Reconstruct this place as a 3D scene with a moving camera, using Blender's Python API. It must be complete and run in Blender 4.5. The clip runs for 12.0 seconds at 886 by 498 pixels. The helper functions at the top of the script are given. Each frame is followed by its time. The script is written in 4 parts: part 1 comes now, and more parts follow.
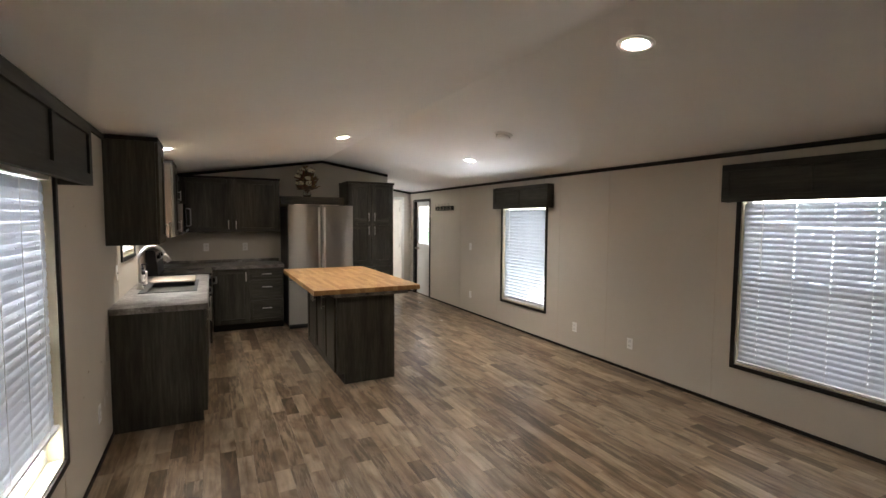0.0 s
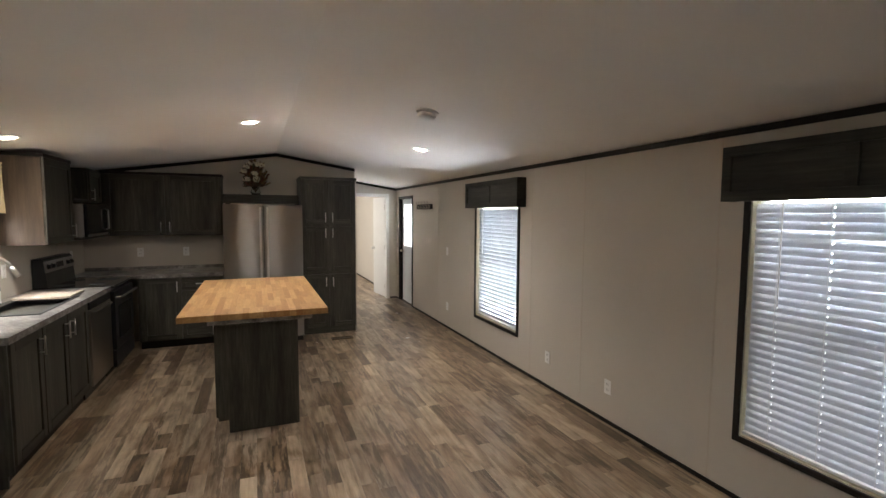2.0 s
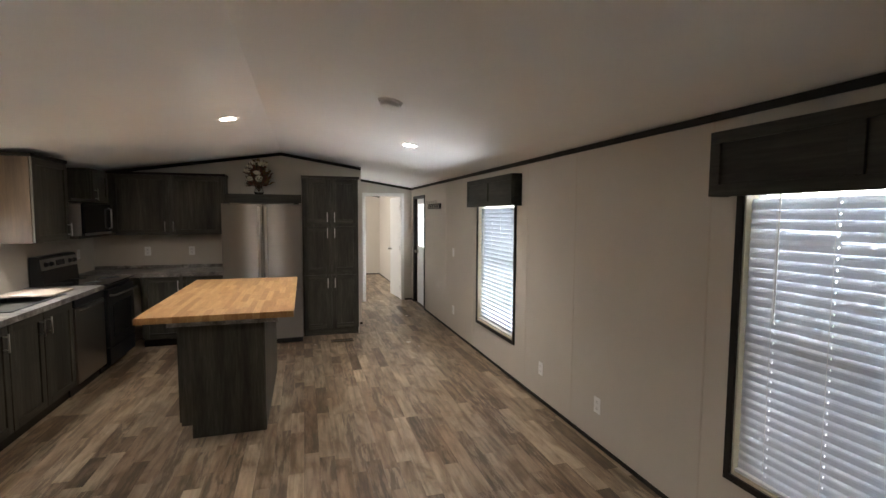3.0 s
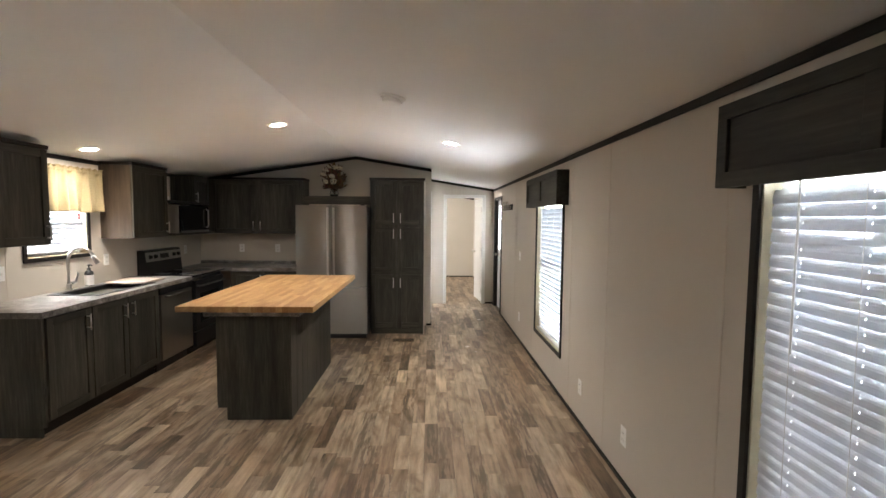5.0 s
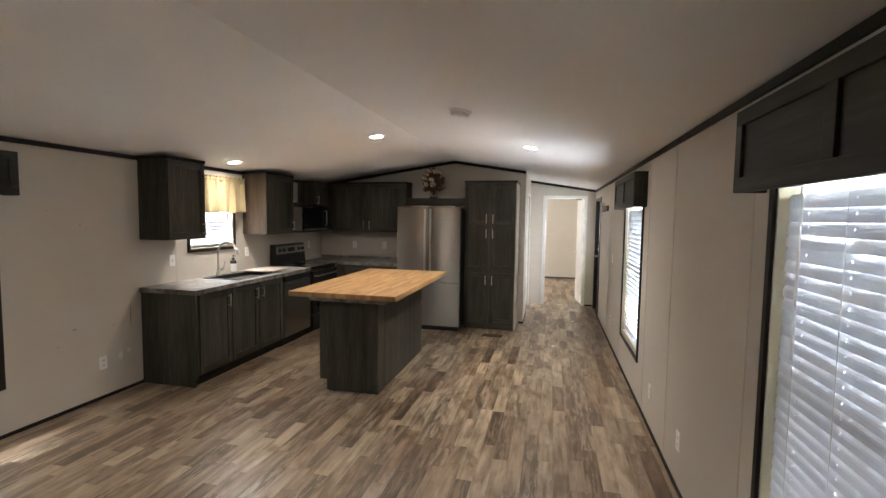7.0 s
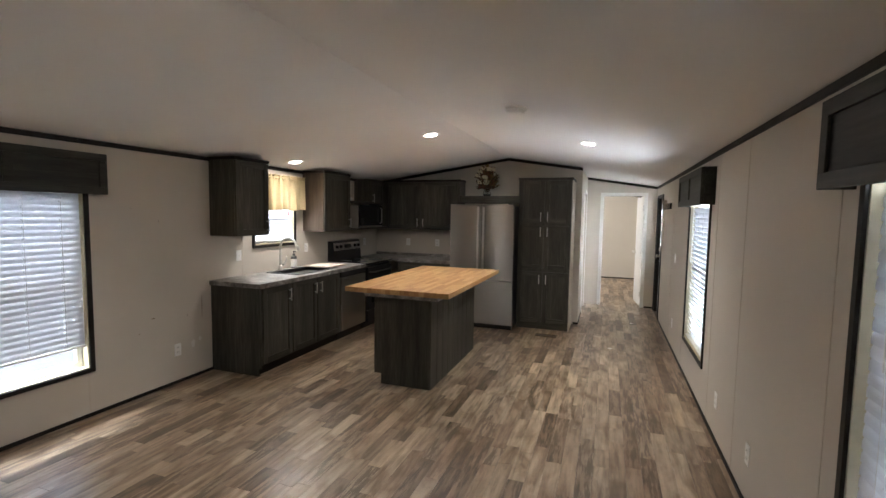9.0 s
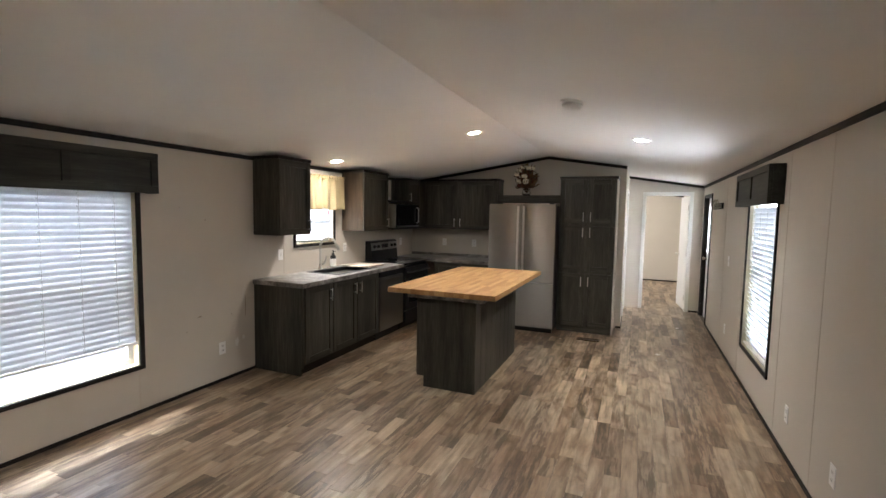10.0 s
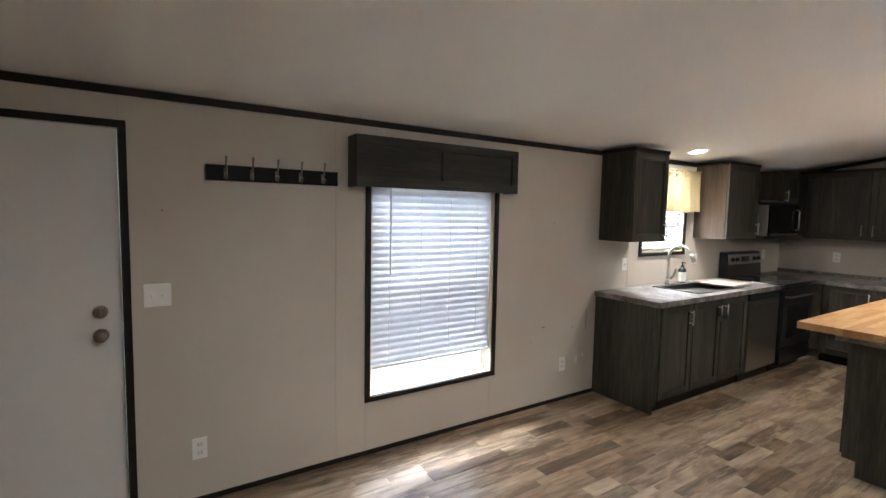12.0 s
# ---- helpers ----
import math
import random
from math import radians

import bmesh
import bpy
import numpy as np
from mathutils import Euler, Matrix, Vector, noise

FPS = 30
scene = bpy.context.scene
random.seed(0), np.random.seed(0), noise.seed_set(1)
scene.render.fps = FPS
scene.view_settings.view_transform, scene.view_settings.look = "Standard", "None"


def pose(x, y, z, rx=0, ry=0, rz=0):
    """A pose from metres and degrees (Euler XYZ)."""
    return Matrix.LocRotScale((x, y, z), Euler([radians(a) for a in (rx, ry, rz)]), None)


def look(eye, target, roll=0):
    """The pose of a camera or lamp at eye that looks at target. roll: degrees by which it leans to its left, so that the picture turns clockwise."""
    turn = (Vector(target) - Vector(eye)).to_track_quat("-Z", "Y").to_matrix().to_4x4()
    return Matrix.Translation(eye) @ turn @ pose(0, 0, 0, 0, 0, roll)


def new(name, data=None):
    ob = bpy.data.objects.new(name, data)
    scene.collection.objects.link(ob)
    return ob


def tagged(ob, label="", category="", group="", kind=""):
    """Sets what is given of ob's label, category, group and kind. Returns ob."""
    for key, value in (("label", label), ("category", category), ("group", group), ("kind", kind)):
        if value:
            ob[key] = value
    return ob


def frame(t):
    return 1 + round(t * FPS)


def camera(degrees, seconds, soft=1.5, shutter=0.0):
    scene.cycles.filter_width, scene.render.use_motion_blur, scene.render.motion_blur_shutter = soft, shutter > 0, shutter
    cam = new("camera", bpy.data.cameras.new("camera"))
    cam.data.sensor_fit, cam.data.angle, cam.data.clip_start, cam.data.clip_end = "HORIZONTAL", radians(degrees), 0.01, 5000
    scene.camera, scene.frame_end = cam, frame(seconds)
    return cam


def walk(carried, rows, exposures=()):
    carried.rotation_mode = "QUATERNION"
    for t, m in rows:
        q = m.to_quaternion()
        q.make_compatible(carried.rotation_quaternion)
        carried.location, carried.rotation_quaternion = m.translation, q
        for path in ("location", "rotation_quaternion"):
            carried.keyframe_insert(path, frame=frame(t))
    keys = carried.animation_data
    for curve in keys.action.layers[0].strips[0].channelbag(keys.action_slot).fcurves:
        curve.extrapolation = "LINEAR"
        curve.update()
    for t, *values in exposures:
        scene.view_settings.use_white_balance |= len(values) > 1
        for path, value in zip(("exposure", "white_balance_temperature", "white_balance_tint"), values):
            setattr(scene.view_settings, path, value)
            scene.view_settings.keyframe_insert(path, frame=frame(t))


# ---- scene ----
cam = camera(87.7, 12.0)
PATH = [
    (0, (0.045, 0.424, 1.575), (0.943, 2.207, 1.446), 0.4),
    (0.5, (0.429, 0.732, 1.648), (1.305, 2.523, 1.493), 0.1),
    (1, (0.754, 0.804, 1.649), (1.603, 2.608, 1.496), 0.2),
    (1.5, (1.062, 0.88, 1.63), (1.869, 2.703, 1.478), 0.2),
    (2, (1.37, 0.964, 1.65), (2.119, 2.812, 1.501), 0.3),
    (2.5, (1.675, 0.98, 1.642), (2.346, 2.859, 1.494), 0.3),
    (3, (1.953, 1.04, 1.635), (2.527, 2.95, 1.489), 0.3),
    (5, (2.743, 1.084, 1.609), (2.799, 3.078, 1.475), 0.5),
    (5.5, (2.877, 0.955, 1.627), (2.791, 2.948, 1.493), 0.6),
    (6, (3.025, 0.89, 1.63), (2.802, 2.873, 1.495), 0.6),
    (6.5, (3.111, 0.845, 1.629), (2.763, 2.809, 1.492), 0.7),
    (7, (3.145, 0.824, 1.625), (2.691, 2.767, 1.485), 0.8),
    (7.5, (3.158, 0.818, 1.628), (2.623, 2.74, 1.484), 0.9),
    (9.5, (3.099, 0.833, 1.623), (2.385, 2.695, 1.469), 0.9),
    (10, (2.94, 0.865, 1.619), (2.164, 2.701, 1.464), 1.0),
    (10.5, (2.739, 0.9, 1.625), (1.853, 2.685, 1.465), 1.1),
    (11, (2.553, 0.983, 1.606), (1.447, 2.642, 1.448), 1.0),
    (11.5, (2.344, 1.047, 1.605), (0.96, 2.482, 1.448), 1.1),
    (12, (2.085, 1.043, 1.581), (0.402, 2.112, 1.426), 1.1),
]
walk(cam, [(t, look(eye, target, roll)) for t, eye, target, roll in PATH],
     [(0, 3.25, 6400, 10), (1.5, 3.18, 6350, 10), (3, 3.15, 6250, 10), (5.0, 3.55, 6350, 10), (7.0, 3.45, 6250, 10), (9.5, 3.3, 6050, 10),
      (10.0, 3.5, 6150, 10), (10.5, 3.68, 6100, 10), (11.0, 3.55, 5950, 10), (11.5, 3.5, 5950, 10), (12, 3.76, 5950, 10)])

# ---- world, sky light and lamps ----
L, R = -0.62, 3.93            # faces of the long walls
MID, EAVE, RIDGE = 1.655, 2.15, 2.497
SLOPE = (RIDGE - EAVE) / (R - MID)
BACK, KITCHEN, HALL, FAR = -1.9, 7.93, 9.72, 13.7
THICK = 0.11

world = bpy.data.worlds.new("sky")
scene.world = world
world.use_nodes = True
wn = world.node_tree.nodes
sky = wn.new("ShaderNodeTexSky")
sky.sky_type, sky.sun_disc = "NISHITA", False
sky.sun_elevation, sky.sun_rotation = radians(56), radians(180)
wn["Background"].inputs["Strength"].default_value = 0.15
world.node_tree.links.new(sky.outputs[0], wn["Background"].inputs["Color"])

sun = new("sun", bpy.data.lights.new("sun", "SUN"))
sun.data.energy, sun.data.angle, sun.data.color = 2.4, radians(0.6), (1.0, 0.95, 0.88)
sun.matrix_world = look((1.65, -8, 12), (1.65, 0, 0))


def area_lamp(name, eye, target, wide, high, watts, tint=(0.96, 0.97, 1.0)):
    ob = new(name, bpy.data.lights.new(name, "AREA"))
    ob.data.shape, ob.data.size, ob.data.size_y = "RECTANGLE", wide, high
    ob.data.energy, ob.data.color = watts, tint
    ob.matrix_world = look(eye, target)
    return ob


# area lamps outside the windows and the door, standing in for sky light
area_lamp("area_lamp", (4.75, 2.21, 1.6), (3.9, 2.21, 1.1), 1.5, 1.5, 28)
# added low and aimed upward: stands in for light bounced off the ground
area_lamp("area_lamp", (5.1, 5.67, 0.3), (3.9, 5.67, 1.5), 2.6, 1.6, 26)
area_lamp("area_lamp", (-1.75, 2.71, 2.9), (-0.6, 2.71, 1.1), 2.2, 1.7, 148)
area_lamp("area_lamp", (-1.35, 5.35, 2.75), (-0.6, 5.35, 1.5), 1.2, 1.0, 60)
area_lamp("area_lamp", (4.75, 9.1, 1.9), (3.9, 9.1, 1.45), 1.0, 1.2, 23)
# added fill inside the bedroom, with no window or seen lamp behind it
area_lamp("area_lamp", (0.9, 11.8, 1.7), (3.0, 11.8, 1.0), 1.2, 1.2, 8, (1.0, 0.96, 0.90))

# the downward beams of the four recessed ceiling lights
LAMPS = ((-0.315, 5.35), (1.34, 5.42), (2.93, 5.42), (1.955, 2.10))
for x, y in LAMPS:
    beam = new("lamp_beam", bpy.data.lights.new("lamp_beam", "SPOT"))
    beam.data.energy, beam.data.color, beam.data.shadow_soft_size = 6.3, (1.0, 0.925, 0.84), 0.055
    beam.data.spot_size, beam.data.spot_blend = radians(138), 0.85
    lean = -SLOPE if x > MID else SLOPE
    z = EAVE + SLOPE * ((R - x) if x > MID else (x - L))
    beam.matrix_world = look((x, y, z - 0.025), (x + lean, y + 0.0001, z - 1.025))

# ---- materials ----


def material(name):
    m = bpy.data.materials.new(name)
    m.use_nodes = True
    nt = m.node_tree
    return m, nt, nt.nodes["Principled BSDF"], lambda a, b: nt.links.new(a, b)


def ramp(nt, stops):
    r = nt.nodes.new("ShaderNodeValToRGB")
    while len(r.color_ramp.elements) < len(stops):
        r.color_ramp.elements.new(0.5)
    for e, (p, c) in zip(r.color_ramp.elements, stops):
        e.position, e.color = p, (*c, 1)
    return r


def noise_tex(nt, scale, detail=4.0, rough=0.55, stretch=(1, 1, 1), offset=None):
    tc = nt.nodes.new("ShaderNodeTexCoord")
    mp = nt.nodes.new("ShaderNodeMapping")
    mp.inputs["Scale"].default_value = stretch
    nt.links.new(tc.outputs["Object"], mp.inputs["Vector"])
    if offset is not None:
        nt.links.new(offset, mp.inputs["Location"])
    n = nt.nodes.new("ShaderNodeTexNoise")
    n.inputs["Scale"].default_value, n.inputs["Detail"].default_value, n.inputs["Roughness"].default_value = scale, detail, rough
    nt.links.new(mp.outputs[0], n.inputs["Vector"])
    return n


def bump(nt, bsdf, height, strength=0.2, distance=0.002):
    b = nt.nodes.new("ShaderNodeBump")
    b.inputs["Strength"].default_value, b.inputs["Distance"].default_value = strength, distance
    nt.links.new(height, b.inputs["Height"])
    nt.links.new(b.outputs[0], bsdf.inputs["Normal"])


def mix_rgb(nt, fac, a, b, mode="MIX"):
    m = nt.nodes.new("ShaderNodeMix")
    m.data_type, m.blend_type = "RGBA", mode
    for socket, v in ((m.inputs[0], fac), (m.inputs[6], a), (m.inputs[7], b)):
        if isinstance(v, (int, float)):
            socket.default_value = v
        elif isinstance(v, tuple):
            socket.default_value = (*v, 1)
        else:
            nt.links.new(v, socket)
    return m.outputs[2]


def plain(name, color, rough=0.5, metal=0.0, vary=0.08, scale=6.0, relief=0.0, grain=180.0, stretch=(1, 1, 1), coat=0.0, gloss=0.5):
    """Paint, plastic or metal with soft large-scale variation and a fine grain."""
    m, nt, b, link = material(name)
    n = noise_tex(nt, scale, 5, 0.6, stretch)
    lo, hi = tuple(c * (1 - vary) for c in color), tuple(min(1, c * (1 + vary)) for c in color)
    r = ramp(nt, [(0.3, lo), (0.7, hi)])
    link(n.outputs[0], r.inputs[0])
    link(r.outputs[0], b.inputs["Base Color"])
    b.inputs["Metallic"].default_value = metal
    b.inputs["Coat Weight"].default_value = coat
    b.inputs["Specular IOR Level"].default_value = gloss
    rr = nt.nodes.new("ShaderNodeMapRange")
    rr.inputs["To Min"].default_value, rr.inputs["To Max"].default_value = max(0.03, rough - 0.08), min(1, rough + 0.08)
    link(n.outputs[0], rr.inputs["Value"])
    link(rr.outputs[0], b.inputs["Roughness"])
    if relief:
        g = noise_tex(nt, grain, 2, 0.5, stretch)
        bump(nt, b, g.outputs[0], relief, 0.001)
    return m


def wood_grain(name, dark, mid, light, rough=0.5, along=2, scale=9.0, per_piece=False):
    """Wood-look laminate with streaks along one axis (0 x, 1 y, 2 z)."""
    m, nt, b, link = material(name)
    stretch = [6.0, 6.0, 6.0]
    stretch[along] = 0.45
    offset = None
    if per_piece:
        info = nt.nodes.new("ShaderNodeObjectInfo")
        sc = nt.nodes.new("ShaderNodeMath")
        sc.operation = "MULTIPLY"
        sc.inputs[1].default_value = 37.0
        link(info.outputs["Random"], sc.inputs[0])
        offset = sc.outputs[0]
    fine = noise_tex(nt, scale, 8, 0.7, tuple(stretch), offset)
    broad = noise_tex(nt, scale * 0.16, 3, 0.5, tuple(stretch), offset)
    r = ramp(nt, [(0.25, dark), (0.5, mid), (0.78, light)])
    link(fine.outputs[0], r.inputs[0])
    r2 = ramp(nt, [(0.32, (0.62, 0.62, 0.62)), (0.68, (1.38, 1.38, 1.38))])
    link(broad.outputs[0], r2.inputs[0])
    col = mix_rgb(nt, 1.0, r.outputs[0], r2.outputs[0], "MULTIPLY")
    link(col, b.inputs["Base Color"])
    b.inputs["Roughness"].default_value = rough
    b.inputs["Specular IOR Level"].default_value = 0.3
    bump(nt, b, fine.outputs[0], 0.25, 0.0008)
    return m


def floor_planks(name):
    """Printed vinyl planks: each one its own tone, with streaks, saw marks, smudges and knots."""
    m, nt, b, link = material(name)
    info = nt.nodes.new("ShaderNodeObjectInfo")
    geo = nt.nodes.new("ShaderNodeNewGeometry")
    add = nt.nodes.new("ShaderNodeMath")
    add.operation = "ADD"
    link(info.outputs["Random"], add.inputs[0])
    link(geo.outputs["Random Per Island"], add.inputs[1])
    frac = nt.nodes.new("ShaderNodeMath")
    frac.operation = "FRACT"
    link(add.outputs[0], frac.inputs[0])
    off = nt.nodes.new("ShaderNodeMath")
    off.operation = "MULTIPLY"
    off.inputs[1].default_value = 53.0
    link(frac.outputs[0], off.inputs[0])
    tone = ramp(nt, [(0.0, (0.125, 0.082, 0.049)), (0.13, (0.205, 0.143, 0.091)), (0.28, (0.375, 0.289, 0.195)), (0.42, (0.240, 0.182, 0.126)),
                     (0.58, (0.412, 0.324, 0.224)), (0.72, (0.275, 0.195, 0.126)), (0.86, (0.345, 0.268, 0.188)), (1.0, (0.468, 0.375, 0.264))])
    link(frac.outputs[0], tone.inputs[0])
    streak = noise_tex(nt, 5, 6, 0.58, (5.0, 0.42, 1), off.outputs[0])
    blotch = noise_tex(nt, 2.6, 3, 0.5, (2.2, 0.9, 1), off.outputs[0])
    blotch.inputs["Distortion"].default_value = 1.2
    worn = noise_tex(nt, 8, 7, 0.68, (4.4, 0.5, 1), off.outputs[0])
    saw = noise_tex(nt, 30, 3, 0.6, (0.25, 2.6, 1), off.outputs[0])
    r1 = ramp(nt, [(0.30, (0.52, 0.465, 0.41)), (0.5, (0.97, 0.96, 0.95)), (0.72, (1.22, 1.215, 1.20))])
    link(streak.outputs[0], r1.inputs[0])
    r2 = ramp(nt, [(0.30, (0.52, 0.45, 0.39)), (0.42, (0.82, 0.775, 0.73)), (0.52, (1.0, 1.0, 1.0)), (0.68, (1.2, 1.2, 1.19))])
    link(blotch.outputs[0], r2.inputs[0])
    # dark worn marks, on some planks only
    some = ramp(nt, [(0.0, (0.9, 0.9, 0.9)), (0.16, (0.9, 0.9, 0.9)), (0.20, (0.28, 0.28, 0.28)), (0.40, (0.28, 0.28, 0.28)), (0.43, (0.8, 0.8, 0.8)),
                     (0.52, (0.8, 0.8, 0.8)), (0.55, (0.2, 0.2, 0.2)), (0.70, (0.2, 0.2, 0.2)), (0.73, (0.85, 0.85, 0.85)), (0.80, (0.85, 0.85, 0.85)), (0.83, (0.1, 0.1, 0.1))])
    link(frac.outputs[0], some.inputs[0])
    mark = ramp(nt, [(0.47, (0, 0, 0)), (0.56, (0.9, 0.9, 0.9))])
    link(worn.outputs[0], mark.inputs[0])
    wear = mix_rgb(nt, 1.0, some.outputs[0], mark.outputs[0], "MULTIPLY")
    r3 = ramp(nt, [(0.38, (0.975, 0.972, 0.97)), (0.6, (1.015, 1.015, 1.015))])
    link(saw.outputs[0], r3.inputs[0])
    c = mix_rgb(nt, 1.0, tone.outputs[0], r1.outputs[0], "MULTIPLY")
    c = mix_rgb(nt, 1.0, c, r2.outputs[0], "MULTIPLY")
    c = mix_rgb(nt, 1.0, c, r3.outputs[0], "MULTIPLY")
    c = mix_rgb(nt, wear, c, (0.070, 0.044, 0.026))
    link(c, b.inputs["Base Color"])
    rr = nt.nodes.new("ShaderNodeMapRange")
    rr.inputs["To Min"].default_value, rr.inputs["To Max"].default_value = 0.40, 0.27
    link(blotch.outputs[0], rr.inputs["Value"])
    link(rr.outputs[0], b.inputs["Roughness"])
    bump(nt, b, streak.outputs[0], 0.18, 0.0008)
    return m


def stone_laminate(name):
    m, nt, b, link = material(name)
    a = noise_tex(nt, 7, 8, 0.7)
    c = noise_tex(nt, 55, 4, 0.6)
    r = ramp(nt, [(0.34, (0.085, 0.074, 0.065)), (0.47, (0.20, 0.185, 0.17)), (0.55, (0.30, 0.285, 0.27)), (0.68, (0.50, 0.48, 0.455))])
    link(a.outputs[0], r.inputs[0])
    r2 = ramp(nt, [(0.35, (0.7, 0.68, 0.66)), (0.6, (1.08, 1.08, 1.08))])
    link(c.outputs[0], r2.inputs[0])
    link(mix_rgb(nt, 1.0, r.outputs[0], r2.outputs[0], "MULTIPLY"), b.inputs["Base Color"])
    b.inputs["Roughness"].default_value = 0.32
    bump(nt, b, c.outputs[0], 0.1, 0.0006)
    return m


def butcher(name):
    m, nt, b, link = material(name)
    info = nt.nodes.new("ShaderNodeObjectInfo")
    t = ramp(nt, [(0.0, (0.36, 0.190, 0.072)), (0.5, (0.47, 0.280, 0.118)), (1.0, (0.55, 0.360, 0.172))])
    link(info.outputs["Random"], t.inputs[0])
    off = nt.nodes.new("ShaderNodeMath")
    off.operation = "MULTIPLY"
    off.inputs[1].default_value = 41.0
    link(info.outputs["Random"], off.inputs[0])
    g = noise_tex(nt, 11, 7, 0.65, (6, 0.6, 6), off.outputs[0])
    r = ramp(nt, [(0.3, (0.78, 0.74, 0.68)), (0.65, (1.1, 1.1, 1.1))])
    link(g.outputs[0], r.inputs[0])
    link(mix_rgb(nt, 1.0, t.outputs[0], r.outputs[0], "MULTIPLY"), b.inputs["Base Color"])
    b.inputs["Roughness"].default_value = 0.42
    bump(nt, b, g.outputs[0], 0.12, 0.0006)
    return m


def brushed(name, color=(0.44, 0.425, 0.405), rough=0.3, along=2, twist=0.5, relief=0.06, turn=0.0):
    m, nt, b, link = material(name)
    stretch = [90.0, 90.0, 90.0]
    stretch[along] = 0.8
    g = noise_tex(nt, 5, 4, 0.6, tuple(stretch))
    r = ramp(nt, [(0.3, tuple(c * 0.9 for c in color)), (0.7, color)])
    link(g.outputs[0], r.inputs[0])
    link(r.outputs[0], b.inputs["Base Color"])
    b.inputs["Metallic"].default_value = 1.0
    b.inputs["Roughness"].default_value = rough
    b.inputs["Anisotropic"].default_value = twist
    b.inputs["Anisotropic Rotation"].default_value = turn
    bump(nt, b, g.outputs[0], relief, 0.0004)
    return m


def glow(name, color, strength):
    m, nt, b, link = material(name)
    b.inputs["Base Color"].default_value = (0.8, 0.8, 0.8, 1)
    b.inputs["Emission Color"].default_value = (*color, 1)
    b.inputs["Emission Strength"].default_value = strength
    return m


def clear_glass(name):
    m, nt, b, link = material(name)
    b.inputs["Base Color"].default_value = (0.96, 0.98, 0.97, 1)
    b.inputs["Transmission Weight"].default_value = 1.0
    b.inputs["Roughness"].default_value = 0.01
    b.inputs["IOR"].default_value = 1.45
    return m


def thin_cloth(name, color, through_amount=0.35, rough=0.6, scale=40.0, weave=0.2):
    """Cloth or thin plastic that lets part of the light through."""
    m, nt, b, link = material(name)
    n = noise_tex(nt, scale, 4, 0.6)
    r = ramp(nt, [(0.3, tuple(c * 0.9 for c in color)), (0.7, color)])
    link(n.outputs[0], r.inputs[0])
    link(r.outputs[0], b.inputs["Base Color"])
    b.inputs["Roughness"].default_value = rough
    bump(nt, b, n.outputs[0], weave, 0.001)
    tr = nt.nodes.new("ShaderNodeBsdfTranslucent")
    link(r.outputs[0], tr.inputs["Color"])
    mx = nt.nodes.new("ShaderNodeMixShader")
    mx.inputs[0].default_value = through_amount
    link(b.outputs[0], mx.inputs[1])
    link(tr.outputs[0], mx.inputs[2])
    link(mx.outputs[0], nt.nodes["Material Output"].inputs["Surface"])
    return m


M_WALL = plain("wall_vinyl", (0.575, 0.525, 0.452), 0.62, vary=0.03, scale=1.6, relief=0.12, grain=260)
M_CEIL = plain("ceiling_paint", (0.91, 0.90, 0.885), 0.85, vary=0.02, scale=1.2, relief=0.35, grain=120)
M_SEAM = plain("wall_batten", (0.56, 0.50, 0.42), 0.55, vary=0.04)
M_WHITE = plain("white_paint", (0.78, 0.765, 0.73), 0.42, vary=0.03, scale=4)
M_TRIM = plain("dark_brown_trim", (0.015, 0.0122, 0.0098), 0.5, vary=0.2, scale=12, stretch=(4, 0.6, 4), gloss=0.25)
M_CAB = wood_grain("dark_wood_laminate", (0.023, 0.0207, 0.0157), (0.048, 0.0443, 0.0345), (0.088, 0.0825, 0.0655), 0.46, 2, 9.0)
M_CABY = wood_grain("dark_wood_laminate_level", (0.023, 0.0207, 0.0157), (0.048, 0.0443, 0.0345), (0.088, 0.0825, 0.0655), 0.46, 1, 9.0)
M_CABX = wood_grain("dark_wood_laminate_cross", (0.023, 0.0207, 0.0157), (0.048, 0.0443, 0.0345), (0.088, 0.0825, 0.0655), 0.46, 0, 9.0)
M_RACK = plain("black_stained_board", (0.007, 0.007, 0.007), 0.6, vary=0.2, scale=20, gloss=0.25)
# darker copy of the cabinet laminate: shade on the cornice boxes as colour
M_CABY_SHADE = wood_grain("shade_toned_laminate", (0.019, 0.0182, 0.0145), (0.035, 0.0338, 0.027), (0.057, 0.0552, 0.0445), 0.55, 1, 9.0)
M_SIDE = wood_grain("light_side_laminate", (0.034, 0.023, 0.0145), (0.052, 0.036, 0.023), (0.076, 0.054, 0.035), 0.42, 2, 8.0)
M_FLOOR = floor_planks("vinyl_plank")
M_UNDER = plain("plank_joint", (0.09, 0.068, 0.05), 0.7, vary=0.2)
M_STONE = stone_laminate("grey_stone_laminate")
M_BLOCK = butcher("butcher_block")
M_STEEL = brushed("brushed_steel", along=2, rough=0.30)
M_FRIDGE = brushed("appliance_steel", (0.30, 0.283, 0.262), 0.40, 0, 0.9, 0.03, 0.25)
M_STEELX = brushed("brushed_steel_level", along=0, rough=0.30)
M_NICKEL = brushed("satin_nickel", (0.66, 0.64, 0.605), 0.36, 2)
M_KNOB = brushed("aged_nickel", (0.36, 0.32, 0.26), 0.3, 2)
M_CASE = plain("grey_metal_case", (0.25, 0.235, 0.21), 0.38, metal=0.35, vary=0.05)
M_BLACK = plain("black_enamel", (0.010, 0.010, 0.011), 0.34, vary=0.2)
M_BLACKG = plain("black_glass", (0.008, 0.008, 0.009), 0.06, vary=0.2)
